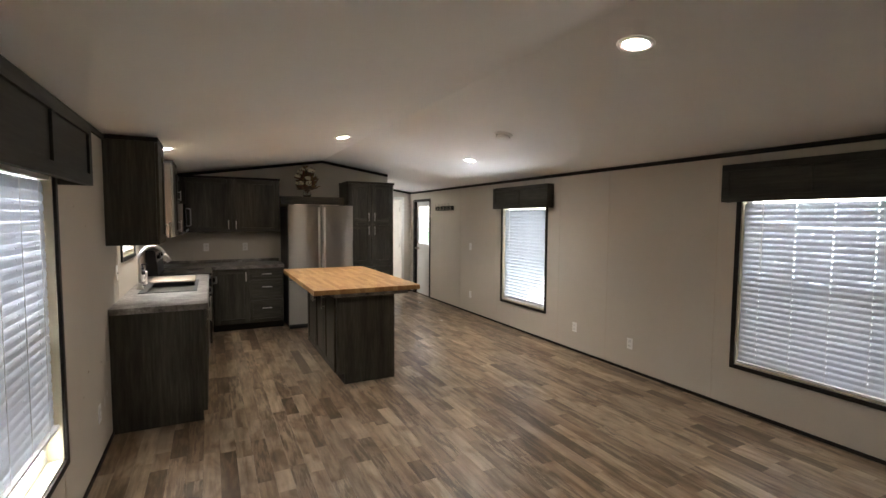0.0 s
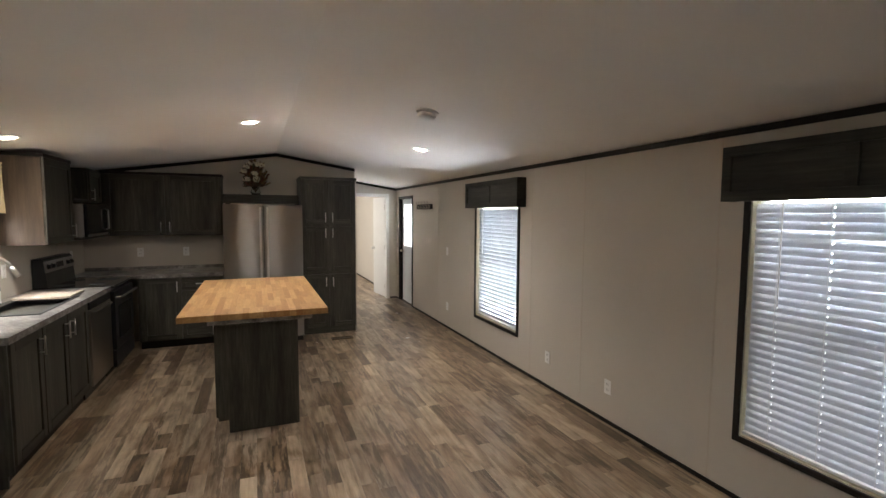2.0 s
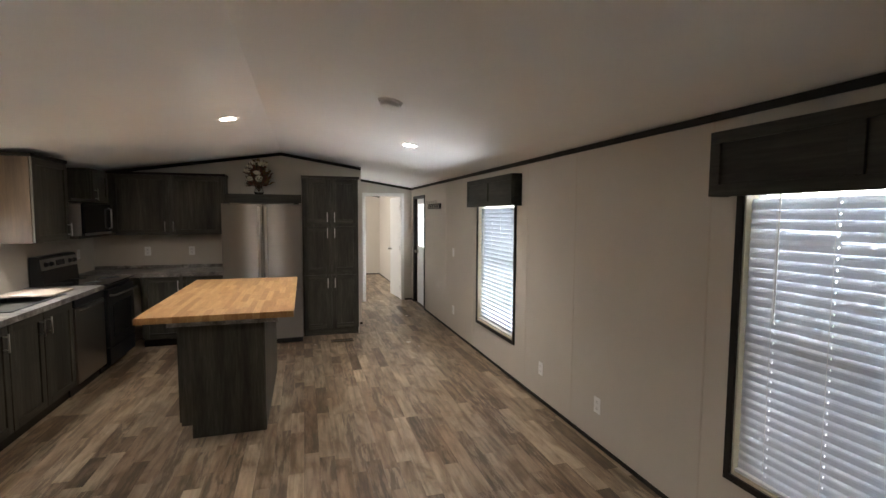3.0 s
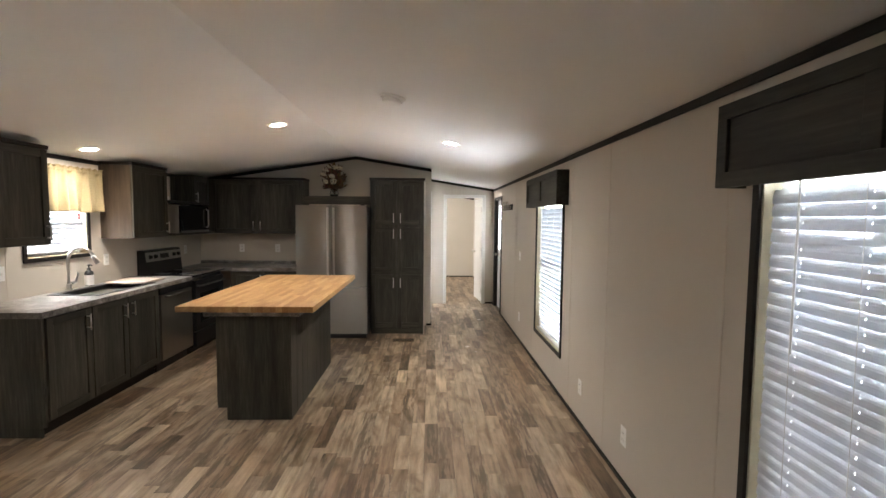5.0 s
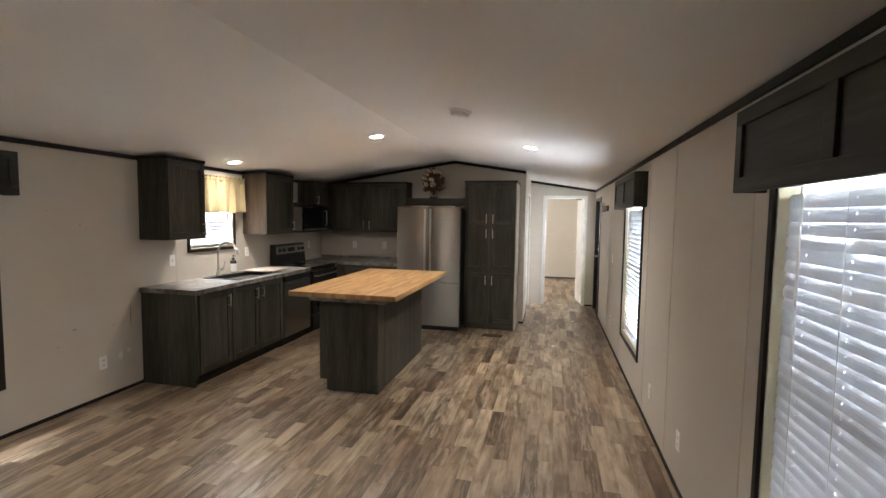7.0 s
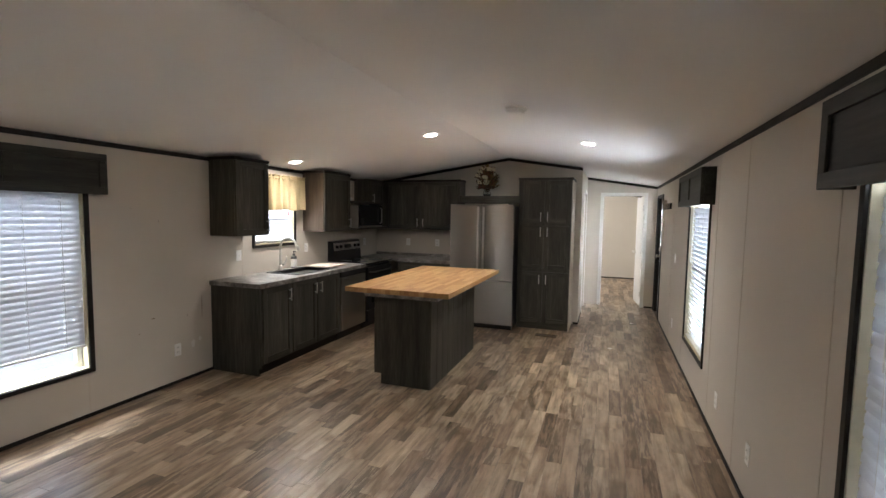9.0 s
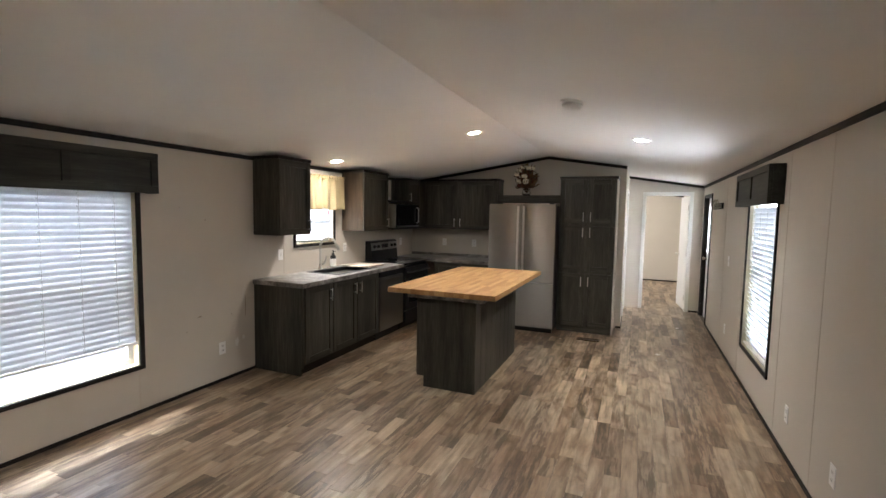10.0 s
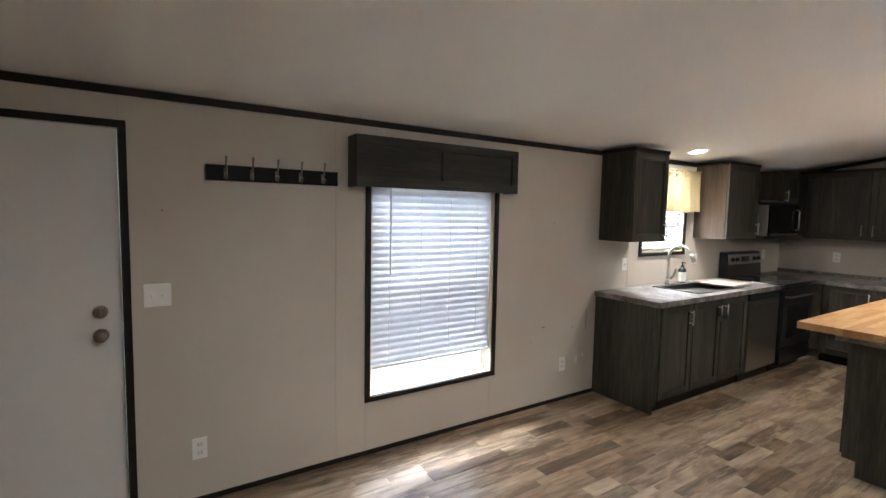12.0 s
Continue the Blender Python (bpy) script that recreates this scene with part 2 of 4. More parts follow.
M_SINK = plain("graphite_composite", (0.045, 0.046, 0.048), 0.5, vary=0.15, scale=60, relief=0.2)
M_PLASTIC = plain("white_plastic", (0.86, 0.85, 0.82), 0.38, vary=0.02)
M_SLAT = thin_cloth("blind_slat", (0.77, 0.795, 0.835), 0.088, 0.45, 3.0, 0.01)
M_VINYLF = plain("window_vinyl", (0.82, 0.82, 0.80), 0.4, vary=0.02)
M_JAMB = plain("cream_jamb", (0.58, 0.52, 0.37), 0.5, vary=0.04, scale=8)
M_GLASS = clear_glass("window_glass")
M_CURT = thin_cloth("yellow_cotton", (0.40, 0.32, 0.17), 0.08, 0.85, 90.0, 0.3)
M_LED = glow("led_diffuser", (1.0, 0.90, 0.79), 20.0)
M_BOARD = plain("pale_cutting_board", (0.46, 0.385, 0.31), 0.5, vary=0.05, scale=12)
M_GRASS = plain("lawn", (0.07, 0.12, 0.03), 0.9, vary=0.4, scale=9, relief=0.5, grain=60)
M_BULB = plain("brass_pin", (0.35, 0.27, 0.14), 0.35, metal=1.0)
M_DEBRIS = plain("pale_scrap", (0.75, 0.73, 0.70), 0.6)
M_RED = plain("red_plastic", (0.55, 0.05, 0.06), 0.4)

# ---- building helpers ----


def box(bm, x0, x1, y0, y1, z0, z1, bevel=0.0):
    vs = [bm.verts.new(p) for p in ((x0, y0, z0), (x1, y0, z0), (x1, y1, z0), (x0, y1, z0),
                                    (x0, y0, z1), (x1, y0, z1), (x1, y1, z1), (x0, y1, z1))]
    fs = [bm.faces.new([vs[i] for i in q]) for q in ((0, 3, 2, 1), (4, 5, 6, 7), (0, 1, 5, 4), (1, 2, 6, 5), (2, 3, 7, 6), (3, 0, 4, 7))]
    if bevel:
        es = list({e for f in fs for e in f.edges})
        bmesh.ops.bevel(bm, geom=es, offset=bevel, segments=2, affect="EDGES", profile=0.6)
    return bm


def boxes(*specs, bevel=0.0):
    bm = bmesh.new()
    for s in specs:
        box(bm, *s, bevel=bevel)
    return bm


def tube(bm, points, radius, sides=12):
    """A round tube along a chain of points, closed at both ends."""
    pts = [Vector(p) for p in points]
    radii = radius if isinstance(radius, (list, tuple)) else [radius] * len(pts)
    rings, prev = [], None
    for i, p in enumerate(pts):
        d = (pts[min(i + 1, len(pts) - 1)] - pts[max(i - 1, 0)]).normalized()
        ref = prev if prev is not None else (Vector((0, 0, 1)) if abs(d.z) < 0.9 else Vector((1, 0, 0)))
        u = (ref - d * ref.dot(d)).normalized()
        prev = u
        v = d.cross(u)
        rings.append([bm.verts.new(p + radii[i] * (math.cos(a) * u + math.sin(a) * v))
                      for a in (2 * math.pi * k / sides for k in range(sides))])
    for a, b in zip(rings, rings[1:]):
        for k in range(sides):
            bm.faces.new((a[k], a[(k + 1) % sides], b[(k + 1) % sides], b[k]))
    bm.faces.new(rings[0][::-1])
    bm.faces.new(rings[-1])
    return bm


def lathe(profile, centre=(0, 0, 0), sides=24):
    """A solid of revolution about the upright axis, from (radius, height) pairs."""
    bm = bmesh.new()
    rings = []
    for r, h in profile:
        rings.append([bm.verts.new((centre[0] + max(r, 1e-4) * math.cos(2 * math.pi * k / sides),
                                    centre[1] + max(r, 1e-4) * math.sin(2 * math.pi * k / sides), centre[2] + h)) for k in range(sides)])
    for a, b in zip(rings, rings[1:]):
        for k in range(sides):
            bm.faces.new((a[k], a[(k + 1) % sides], b[(k + 1) % sides], b[k]))
    bm.faces.new(rings[0][::-1])
    bm.faces.new(rings[-1])
    return bm


def thicken(bm, t):
    """Gives a sheet a back face and edges."""
    bm.normal_update()
    faces, rim = list(bm.faces), [e for e in bm.edges if len(e.link_faces) == 1]
    twin = {v: bm.verts.new(v.co - v.normal * t) for v in list(bm.verts)}
    for f in faces:
        bm.faces.new([twin[v] for v in reversed(f.verts)])
    for e in rim:
        a, b = e.verts
        bm.faces.new((a, b, twin[b], twin[a]))
    return bm


def to_mesh(name, bm, mat, smooth=False):
    bmesh.ops.recalc_face_normals(bm, faces=bm.faces)
    me = bpy.data.meshes.new(name)
    bm.to_mesh(me)
    bm.free()
    me.materials.append(mat)
    if smooth:
        for p in me.polygons:
            p.use_smooth = True
    return me


def thing(name, at, label, category, group="", kind=""):
    ob = new(name)
    ob.empty_display_size = 0.1
    ob.location = at
    return tagged(ob, label, category, group, kind)


def root_of(ob):
    while ob.parent:
        ob = ob.parent
    return ob


def part(name, bm, mat, parent, label="", smooth=False, second=None):
    """One mesh, given in world metres, under a thing or under a part of one."""
    bmesh.ops.translate(bm, verts=bm.verts, vec=-Vector(root_of(parent).location))
    ob = new(name, to_mesh(name, bm, mat, smooth))
    if second:
        ob.data.materials.append(second)
    ob.parent = parent
    return tagged(ob, label)


def solid(name, bm, mat, label, category, kind="", group="", smooth=False):
    return tagged(new(name, to_mesh(name, bm, mat, smooth)), label, category, group, kind)


def facing(origin, u, out):
    """Local (along, out, up) to world."""
    u, out = Vector(u), Vector(out)
    m = Matrix((u, out, Vector((0, 0, 1)))).transposed().to_4x4()
    return Matrix.Translation(origin) @ m


def ceil_z(x):
    return EAVE + SLOPE * ((R - x) if x > MID else (x - L))


# ---- the large structure ----


def wall_along_y(name, x0, x1, y0, y1, openings, label, top=EAVE + 0.02):
    bm, y = bmesh.new(), y0
    for a, b, z0, z1 in sorted(openings):
        box(bm, x0, x1, y, a, 0, top)
        if z0 > 0:
            box(bm, x0, x1, a, b, 0, z0)
        box(bm, x0, x1, a, b, z1, top)
        y = b
    box(bm, x0, x1, y, y1, 0, top)
    return solid(name, bm, M_WALL, label, "wall", "structure")


WIN1, WIN2, WIN3 = (1.70, 2.71), (5.17, 6.16), (2.215, 3.21)
WZ = (0.385, 1.80)
KWIN, KZ = (5.005, 5.70), (1.235, 1.92)
EDOOR = (8.73, 9.50, 0.0, 1.945)
FDOOR = (0.005, 0.92, 0.0, 1.955)

wall_east = wall_along_y("wall_east", R, R + THICK, BACK, FAR, [(*WIN1, *WZ), (*WIN2, *WZ), EDOOR], "cream vinyl-faced panel wall with two windows and a door")
wall_west = wall_along_y("wall_west", L - THICK, L, BACK, FAR, [(*WIN3, *WZ), (*KWIN, *KZ), FDOOR], "cream vinyl-faced panel wall with windows and entrance door")


def gable(name, x0, x1, y0, y1, openings, label):
    """A cross wall up to the sloping ceiling, with door openings (x0, x1, top)."""
    bm = bmesh.new()

    def slab(a, b, base):
        cuts = [a] + ([MID] if a < MID < b else []) + [b]
        for p, q in zip(cuts, cuts[1:]):
            vs = [[bm.verts.new((x, y, z)) for x, z in ((p, base), (q, base), (q, ceil_z(q) + 0.01), (p, ceil_z(p) + 0.01))] for y in (y0, y1)]
            bm.faces.new(vs[0])
            bm.faces.new(vs[1][::-1])
            for k in range(4):
                bm.faces.new((vs[0][k], vs[1][k], vs[1][(k + 1) % 4], vs[0][(k + 1) % 4]))
    x = x0
    for a, b, top in openings:
        slab(x, a, 0)
        slab(a, b, top)
        x = b
    slab(x, x1, 0)
    return solid(name, bm, M_WALL, label, "wall", "structure")


gable("wall_kitchen", L, 2.755, KITCHEN, KITCHEN + 0.1, [], "cream panel partition behind the kitchen")
gable("wall_hall_end", 2.755, R, HALL, HALL + 0.1, [(3.035, 3.735, 2.0)], "cream wall with white-cased bedroom doorway")
gable("wall_bedroom_far", L, R, FAR, FAR + 0.1, [], "plain cream bedroom wall")
gable("wall_living_end", L, R, BACK - 0.1, BACK, [], "plain cream end wall")
wall_along_y("wall_hall_west", 2.655, 2.755, KITCHEN + 0.1, HALL + 0.1, [(8.80, 9.50, 0, 2.0)], "cream hall wall with dark open doorway", top=2.30)
wall_along_y("wall_bedroom_west", 0.6, 0.7, HALL + 0.1, FAR, [], "plain cream bedroom wall", top=2.30)
gable("wall_bedroom_near", 0.7, 2.755, HALL, HALL + 0.1, [], "plain cream bedroom wall")

bm = bmesh.new()
for xa, xb in ((L, MID), (MID, R)):
    lo = [bm.verts.new((x, y, ceil_z(x))) for x, y in ((xa, BACK), (xb, BACK), (xb, FAR), (xa, FAR))]
    hi = [bm.verts.new((v.co.x, v.co.y, v.co.z + 0.12)) for v in lo]
    bm.faces.new(lo[::-1])
    bm.faces.new(hi)
    for k in range(4):
        bm.faces.new((lo[k], lo[(k + 1) % 4], hi[(k + 1) % 4], hi[k]))
solid("ceiling", bm, M_CEIL, "off-white vaulted ceiling with a centre ridge", "ceiling", "structure")

floor = solid("floor", boxes((L - THICK, R + THICK, BACK - 0.1, FAR + 0.1, -0.10, -0.0035)), M_UNDER,
              "wood-look vinyl plank floor in mixed brown and grey tones", "floor", "structure")

# lawn outside, with a cut for the house
bm = bmesh.new()
g = 300.0
outer = [bm.verts.new(p) for p in ((-g, -g, -0.55), (g, -g, -0.55), (g, g, -0.55), (-g, g, -0.55))]
bm.faces.new(outer)
solid("ground", bm, M_GRASS, "mown lawn outside the windows", "ground", "structure")

# patio concrete darkened in its colour to stand for shade the sun doesn't leave
M_PATIO_SHADE = plain("shade_toned_concrete", (0.06, 0.057, 0.064), 0.85, vary=0.12, scale=3, relief=0.3)
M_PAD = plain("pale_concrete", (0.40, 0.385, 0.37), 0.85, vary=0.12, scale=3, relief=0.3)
solid("patio", boxes((-4.6, -0.9, 0.8, 9.5, -0.55, -0.45), bevel=0.01), M_PATIO_SHADE, "concrete pad outside the window, its shade put into a dark colour", "patio", "structure")

# unseen slab, added so that bright ground throws daylight up through the blinds
solid("driveway", boxes((R + 0.35, 8.5, -1.0, 10.5, -0.55, -0.47), bevel=0.01), M_PAD, "unseen pale concrete slab added outside the windows to bounce daylight", "driveway", "structure")

# dark trim where walls meet ceiling and floor


def trim_box(name, spec, label):
    return solid(name, boxes(spec, bevel=0.003), M_TRIM, label, "trim", "structure")


for xa, xb in ((R - 0.016, R), (L, L + 0.016)):
    trim_box("crown_trim", (xa, xb, BACK, HALL if xa > 0 else KITCHEN, EAVE - 0.042, EAVE - 0.004), "dark brown crown trim strip")


def sloped_trim(x0, x1, y0, y1):
    bm = bmesh.new()
    cuts = [x0] + ([MID] if x0 < MID < x1 else []) + [x1]
    for p, q in zip(cuts, cuts[1:]):
        vs = [[bm.verts.new((x, y, z)) for x, z in ((p, ceil_z(p) - 0.045), (q, ceil_z(q) - 0.045), (q, ceil_z(q) - 0.003), (p, ceil_z(p) - 0.003))] for y in (y0, y1)]
        bm.faces.new(vs[0])
        bm.faces.new(vs[1][::-1])
        for k in range(4):
            bm.faces.new((vs[0][k], vs[1][k], vs[1][(k + 1) % 4], vs[0][(k + 1) % 4]))
    return solid("crown_trim", bm, M_TRIM, "dark brown crown trim strip following the vault", "trim", "structure")


sloped_trim(L, 2.755, KITCHEN - 0.016, KITCHEN)
sloped_trim(2.755, R, HALL - 0.016, HALL)
sloped_trim(0.7, R, FAR - 0.016, FAR)

BASE = "dark brown baseboard strip"
for ya, yb in ((BACK, EDOOR[0] - 0.04), (EDOOR[1] + 0.04, HALL), (HALL + 0.1, FAR)):
    trim_box("baseboard", (R - 0.011, R, ya, yb, 0.0, 0.028), BASE)
for ya, yb in ((BACK, FDOOR[0] - 0.035), (FDOOR[1] + 0.035, 4.40)):
    trim_box("baseboard", (L, L + 0.011, ya, yb, 0.0, 0.028), BASE)
trim_box("baseboard", (2.69, 2.766, KITCHEN - 0.011, KITCHEN, 0.0, 0.028), BASE)
trim_box("baseboard", (2.755, 2.766, KITCHEN, 8.74, 0.0, 0.028), BASE)
trim_box("baseboard", (0.7, R - 0.011, FAR - 0.011, FAR, 0.0, 0.028), BASE)
trim_box("baseboard", (3.79, R - 0.011, HALL - 0.011, HALL, 0.0, 0.028), BASE)

# battens over the joints of the wall panels
for i, y in enumerate((7.47, 6.34, 4.91, 4.12, 2.90, 0.46, -0.76)):
    ob = part("batten", boxes((R - 0.0022, R, y - 0.006, y + 0.006, 0.03, EAVE - 0.042), bevel=0.001), M_SEAM, wall_east)
for y, z0 in ((4.82, 0.93), (1.993, 0.03), (-0.45, 0.03)):
    part("batten", boxes((L, L + 0.0022, y - 0.006, y + 0.006, z0, EAVE - 0.042), bevel=0.001), M_SEAM, wall_west)
for y, z0, z1 in ((3.20, 0.03, 0.34), (2.19, 0.03, 0.34), (0.925, 1.995, EAVE - 0.042)):
    part("batten", boxes((L, L + 0.0022, y - 0.006, y + 0.006, z0, z1), bevel=0.001), M_SEAM, wall_west)

# scratches and filler spots on the wall beside the counter
M_SCUFF = plain("brown_scuff", (0.33, 0.27, 0.20), 0.7, vary=0.25, scale=40)
M_FILL = plain("pale_filler", (0.70, 0.67, 0.62), 0.7, vary=0.08, scale=30)


def wall_mark(y, z, wide, high, mat, seed):
    """A thin smear with an uneven outline on the west wall."""
    rng = random.Random(seed)
    bm = bmesh.new()
    bm.faces.new([bm.verts.new((L + 0.0006, y + wide * math.cos(a) * rng.uniform(0.55, 1), z + high * math.sin(a) * rng.uniform(0.6, 1))) for a in (2 * math.pi * k / 14 for k in range(14))])
    thicken(bm, 0.0005)
    return part("scuff", bm, mat, wall_west)


for k, (y, z, wide, high, mat) in enumerate(((4.27, 0.68, 0.006, 0.13, M_SCUFF), (4.16, 0.33, 0.03, 0.05, M_FILL), (4.24, 0.36, 0.02, 0.03, M_FILL), (4.10, 0.62, 0.005, 0.012, M_SCUFF),
                                             (3.75, 0.66, 0.03, 0.006, M_SCUFF), (3.62, 0.55, 0.012, 0.005, M_SCUFF), (3.83, 1.52, 0.006, 0.008, M_SCUFF), (3.58, 1.63, 0.008, 0.005, M_SCUFF))):
    wall_mark(y, z, wide, high, mat, k)

# ---- windows and blinds ----


def window(name, y0, y1, z0, z1, face, out, label):
    """A vinyl sash window set in the wall, with a thin dark casing on the room side. out: +1 to the east."""
    yc, zc = (y0 + y1) / 2, z0
    w = thing(name, (face, yc, zc), label, "window", kind="structure")
    c = 0.034

    def xs(a, b):
        return (face + out * a, face + out * b) if out > 0 else (face + out * b, face + out * a)
    a, b = xs(-0.014, 0.0)
    for spec in ((y0 - c, y1 + c, z0 - c, z0), (y0 - c, y1 + c, z1, z1 + c), (y0 - c, y0, z0, z1), (y1, y1 + c, z0, z1)):
        part("casing", boxes((a, b, *spec), bevel=0.002), M_TRIM, w, "dark brown casing")
    # jamb liner
    a, b = xs(0.0, 0.10)
    for spec in ((y0, y1, z0, z0 + 0.008), (y0, y1, z1 - 0.008, z1), (y0, y0 + 0.008, z0 + 0.008, z1 - 0.008), (y1 - 0.008, y1, z0 + 0.008, z1 - 0.008)):
        part("jamb_liner", boxes((a, b, *spec)), M_JAMB, w, "cream jamb liner")
    a, b = xs(0.065, 0.10)
    s, mid = 0.045, (z0 + z1) / 2
    y0i, y1i, z0i, z1i = y0 + 0.008, y1 - 0.008, z0 + 0.008, z1 - 0.008
    part("sash_frame", boxes((a, b, y0i, y1i, z0i, z0i + s), (a, b, y0i, y1i, mid - 0.02, mid + 0.02), (a, b, y0i, y0i + s, z0i + s, mid - 0.02),
                             (a, b, y1i - s, y1i, z0i + s, mid - 0.02), bevel=0.003), M_VINYLF, w, "white lower sash")
    part("sash_frame", boxes((a, b, y0i, y1i, z1i - s, z1i), (a, b, y0i, y0i + s, mid + 0.02, z1i - s), (a, b, y1i - s, y1i, mid + 0.02, z1i - s), bevel=0.003), M_VINYLF, w, "white upper sash")
    a, b = xs(0.08, 0.084)
    for za, zb in ((z0i + s, mid - 0.02), (mid + 0.02, z1i - s)):
        p = part("pane", boxes((a, b, y0i + s, y1i - s, za, zb)), M_GLASS, w, "clear glass pane")
        p.visible_shadow = False
    return w


def slat_mesh(width, length, holes):
    """A slightly crowned slat with cord slots, lying flat along y."""
    bm = bmesh.new()
    us = [-0.5, -0.08, 0.08, 0.5]
    ys = [-length / 2]
    for h in holes:
        ys += [h - 0.002, h + 0.002]
    ys.append(length / 2)
    grid = [[bm.verts.new((u * width, y, 0.0035 * (1 - 4 * u * u))) for u in us] for y in ys]
    for i in range(len(ys) - 1):
        for j in range(3):
            if not (j == 1 and i % 2 == 1):
                bm.faces.new((grid[i][j], grid[i][j + 1], grid[i + 1][j + 1], grid[i + 1][j]))
    thicken(bm, 0.0026)
    return to_mesh("slat", bm, M_SLAT)


def broken_slat(width, ya, yb):
    """A piece of slat whose origin lies at its whole end."""
    me = slat_mesh(width, yb - ya, [])
    me.transform(Matrix.Translation((0, (ya - yb) / 2 if ya > 0 else (yb - ya) / 2, 0)))
    return me


def blind(y0, y1, z_top, z_bottom, x, out, tilt, label, pitch=0.0447, cords=4, wand=True, bent=-1):
    """A venetian blind with separate slats. out: +1 when the window lies to the east."""
    yc, length = (y0 + y1) / 2, y1 - y0 - 0.016
    b = thing("window_blind", (x, yc, z_bottom), label, "blind", "window blinds")
    part("headrail", boxes((x - 0.028, x + 0.028, y0 + 0.006, y1 - 0.006, z_top - 0.045, z_top), bevel=0.003), M_PLASTIC, b, "white headrail")
    part("bottom_rail", boxes((x - 0.025, x + 0.025, y0 + 0.008, y1 - 0.008, z_bottom, z_bottom + 0.016), bevel=0.004), M_PLASTIC, b, "white bottom rail")
    holes = [(-0.36 + 0.72 * k / (cords - 1)) * length for k in range(cords)]
    me = slat_mesh(0.0508, length, holes)
    n = int((z_top - 0.02 - z_bottom - 0.03) / pitch)
    for k in range(n):
        z = z_bottom + 0.042 + k * pitch
        ob = new("slat", me)
        ob.parent = b
        ob.location = (0, 0, z - z_bottom)
        wob = random.uniform(-0.35, 0.35)
        yaw = random.uniform(-0.04, 0.04)
        if k == bent:
            # snapped at a cord: the far piece sags, the other sticks up
            new_ends = (holes[2], length / 2, 0.008, -1.7), (-length / 2, holes[2] - 0.004, 0.004, 0.25)
            ob.data = broken_slat(0.0508, *new_ends[0][:2])
            other = new("slat", broken_slat(0.0508, *new_ends[1][:2]))
            other.parent = b
            for piece, (ya, yb, lift, lean) in zip((ob, other), new_ends):
                piece.location = (0, yb if lean < 0 else ya, z - z_bottom + (lift if lean > 0 else 0))
                piece.rotation_euler = (radians(-lean if lean < 0 else lean), radians(out * -(tilt - (0 if lean < 0 else 8))), 0)
        else:
            ob.rotation_euler = (radians(yaw), radians(out * -(tilt + wob)), 0)
    for h in holes:
        for dx in (-0.024, 0.024):
            part("ladder_cord", tube(bmesh.new(), [(x + dx, yc + h, z_bottom + 0.01), (x + dx, yc + h, z_top - 0.02)], 0.0011, 5), M_PLASTIC, b)
    if wand:
        part("tilt_wand", tube(bmesh.new(), [(x - out * 0.036, yc + (0.34 if out > 0 else -0.36) * length, z_top - 0.03), (x - out * 0.038, yc + (0.34 if out > 0 else -0.36) * length, z_top - 0.62)], 0.004, 8), M_PLASTIC, b, "clear grey tilt wand")
    return b


window("window_1", *WIN1, *WZ, R, 1, "sash window with dark thin casing and white blind")
window("window_2", *WIN2, *WZ, R, 1, "sash window with dark thin casing and bright blind")
window("window_3", *WIN3, *WZ, L, -1, "sash window with dark casing, blind not fully lowered")
window("window_4", *KWIN, *KZ, L, -1, "small kitchen window with dark casing over the sink")

blind(*WIN1, 1.79, 0.40, R + 0.036, 1, 80.7, "white two-inch slat blind, closed, one slat bent", bent=25)
blind(*WIN2, 1.79, 0.40, R + 0.036, 1, -63, "white two-inch slat blind, half open, glaring with daylight")
blind(*WIN3, 1.79, 0.555, L - 0.036, -1, 83, "white slat blind stopping short of the sill")
blind(*KWIN, 1.91, 1.27, L - 0.036, -1, 65, "short white slat blind over the sink", cords=2, wand=False)


def window_valance(y0, y1, face, out, d):
    """Open-topped wooden cornice box in front of a blind."""
    z0, z1 = 1.73, 2.033
    v = thing("window_valance", (face, (y0 + y1) / 2, z0), "dark wood cornice box with framed panels above the blind", "valance", "window cornice boxes")
    front = face - out * d
    lo, hi = sorted((front, front + out * 0.018))
    part("front_board", boxes((lo, hi, y0, y1, z0, z1), bevel=0.002), M_CABY_SHADE, v)
    lo2, hi2 = sorted((front - out * 0.012, front))
    mid, r = (y0 + y1) / 2, 0.055
    part("face_frame", boxes((lo2, hi2, y0, y1, z0, z0 + r), (lo2, hi2, y0, y1, z1 - r, z1), (lo2, hi2, y0, y0 + r, z0 + r, z1 - r),
                             (lo2, hi2, y1 - r, y1, z0 + r, z1 - r), (lo2, hi2, mid - r / 2, mid + r / 2, z0 + r, z1 - r), bevel=0.0025), M_CABY_SHADE, v, "raised frame with two recessed panels")
    lo3, hi3 = sorted((front + out * 0.018, face))
    for ya, yb in ((y0, y0 + 0.018), (y1 - 0.018, y1)):
        part("end_board", boxes((lo3, hi3, ya, yb, z0, z1), bevel=0.002), M_CABY_SHADE, v)
    return v


window_valance(1.585, 2.815, R, 1, 0.098)
window_valance(5.03, 6.275, R, 1, 0.098)
window_valance(2.065, 3.305, L, -1, 0.13)

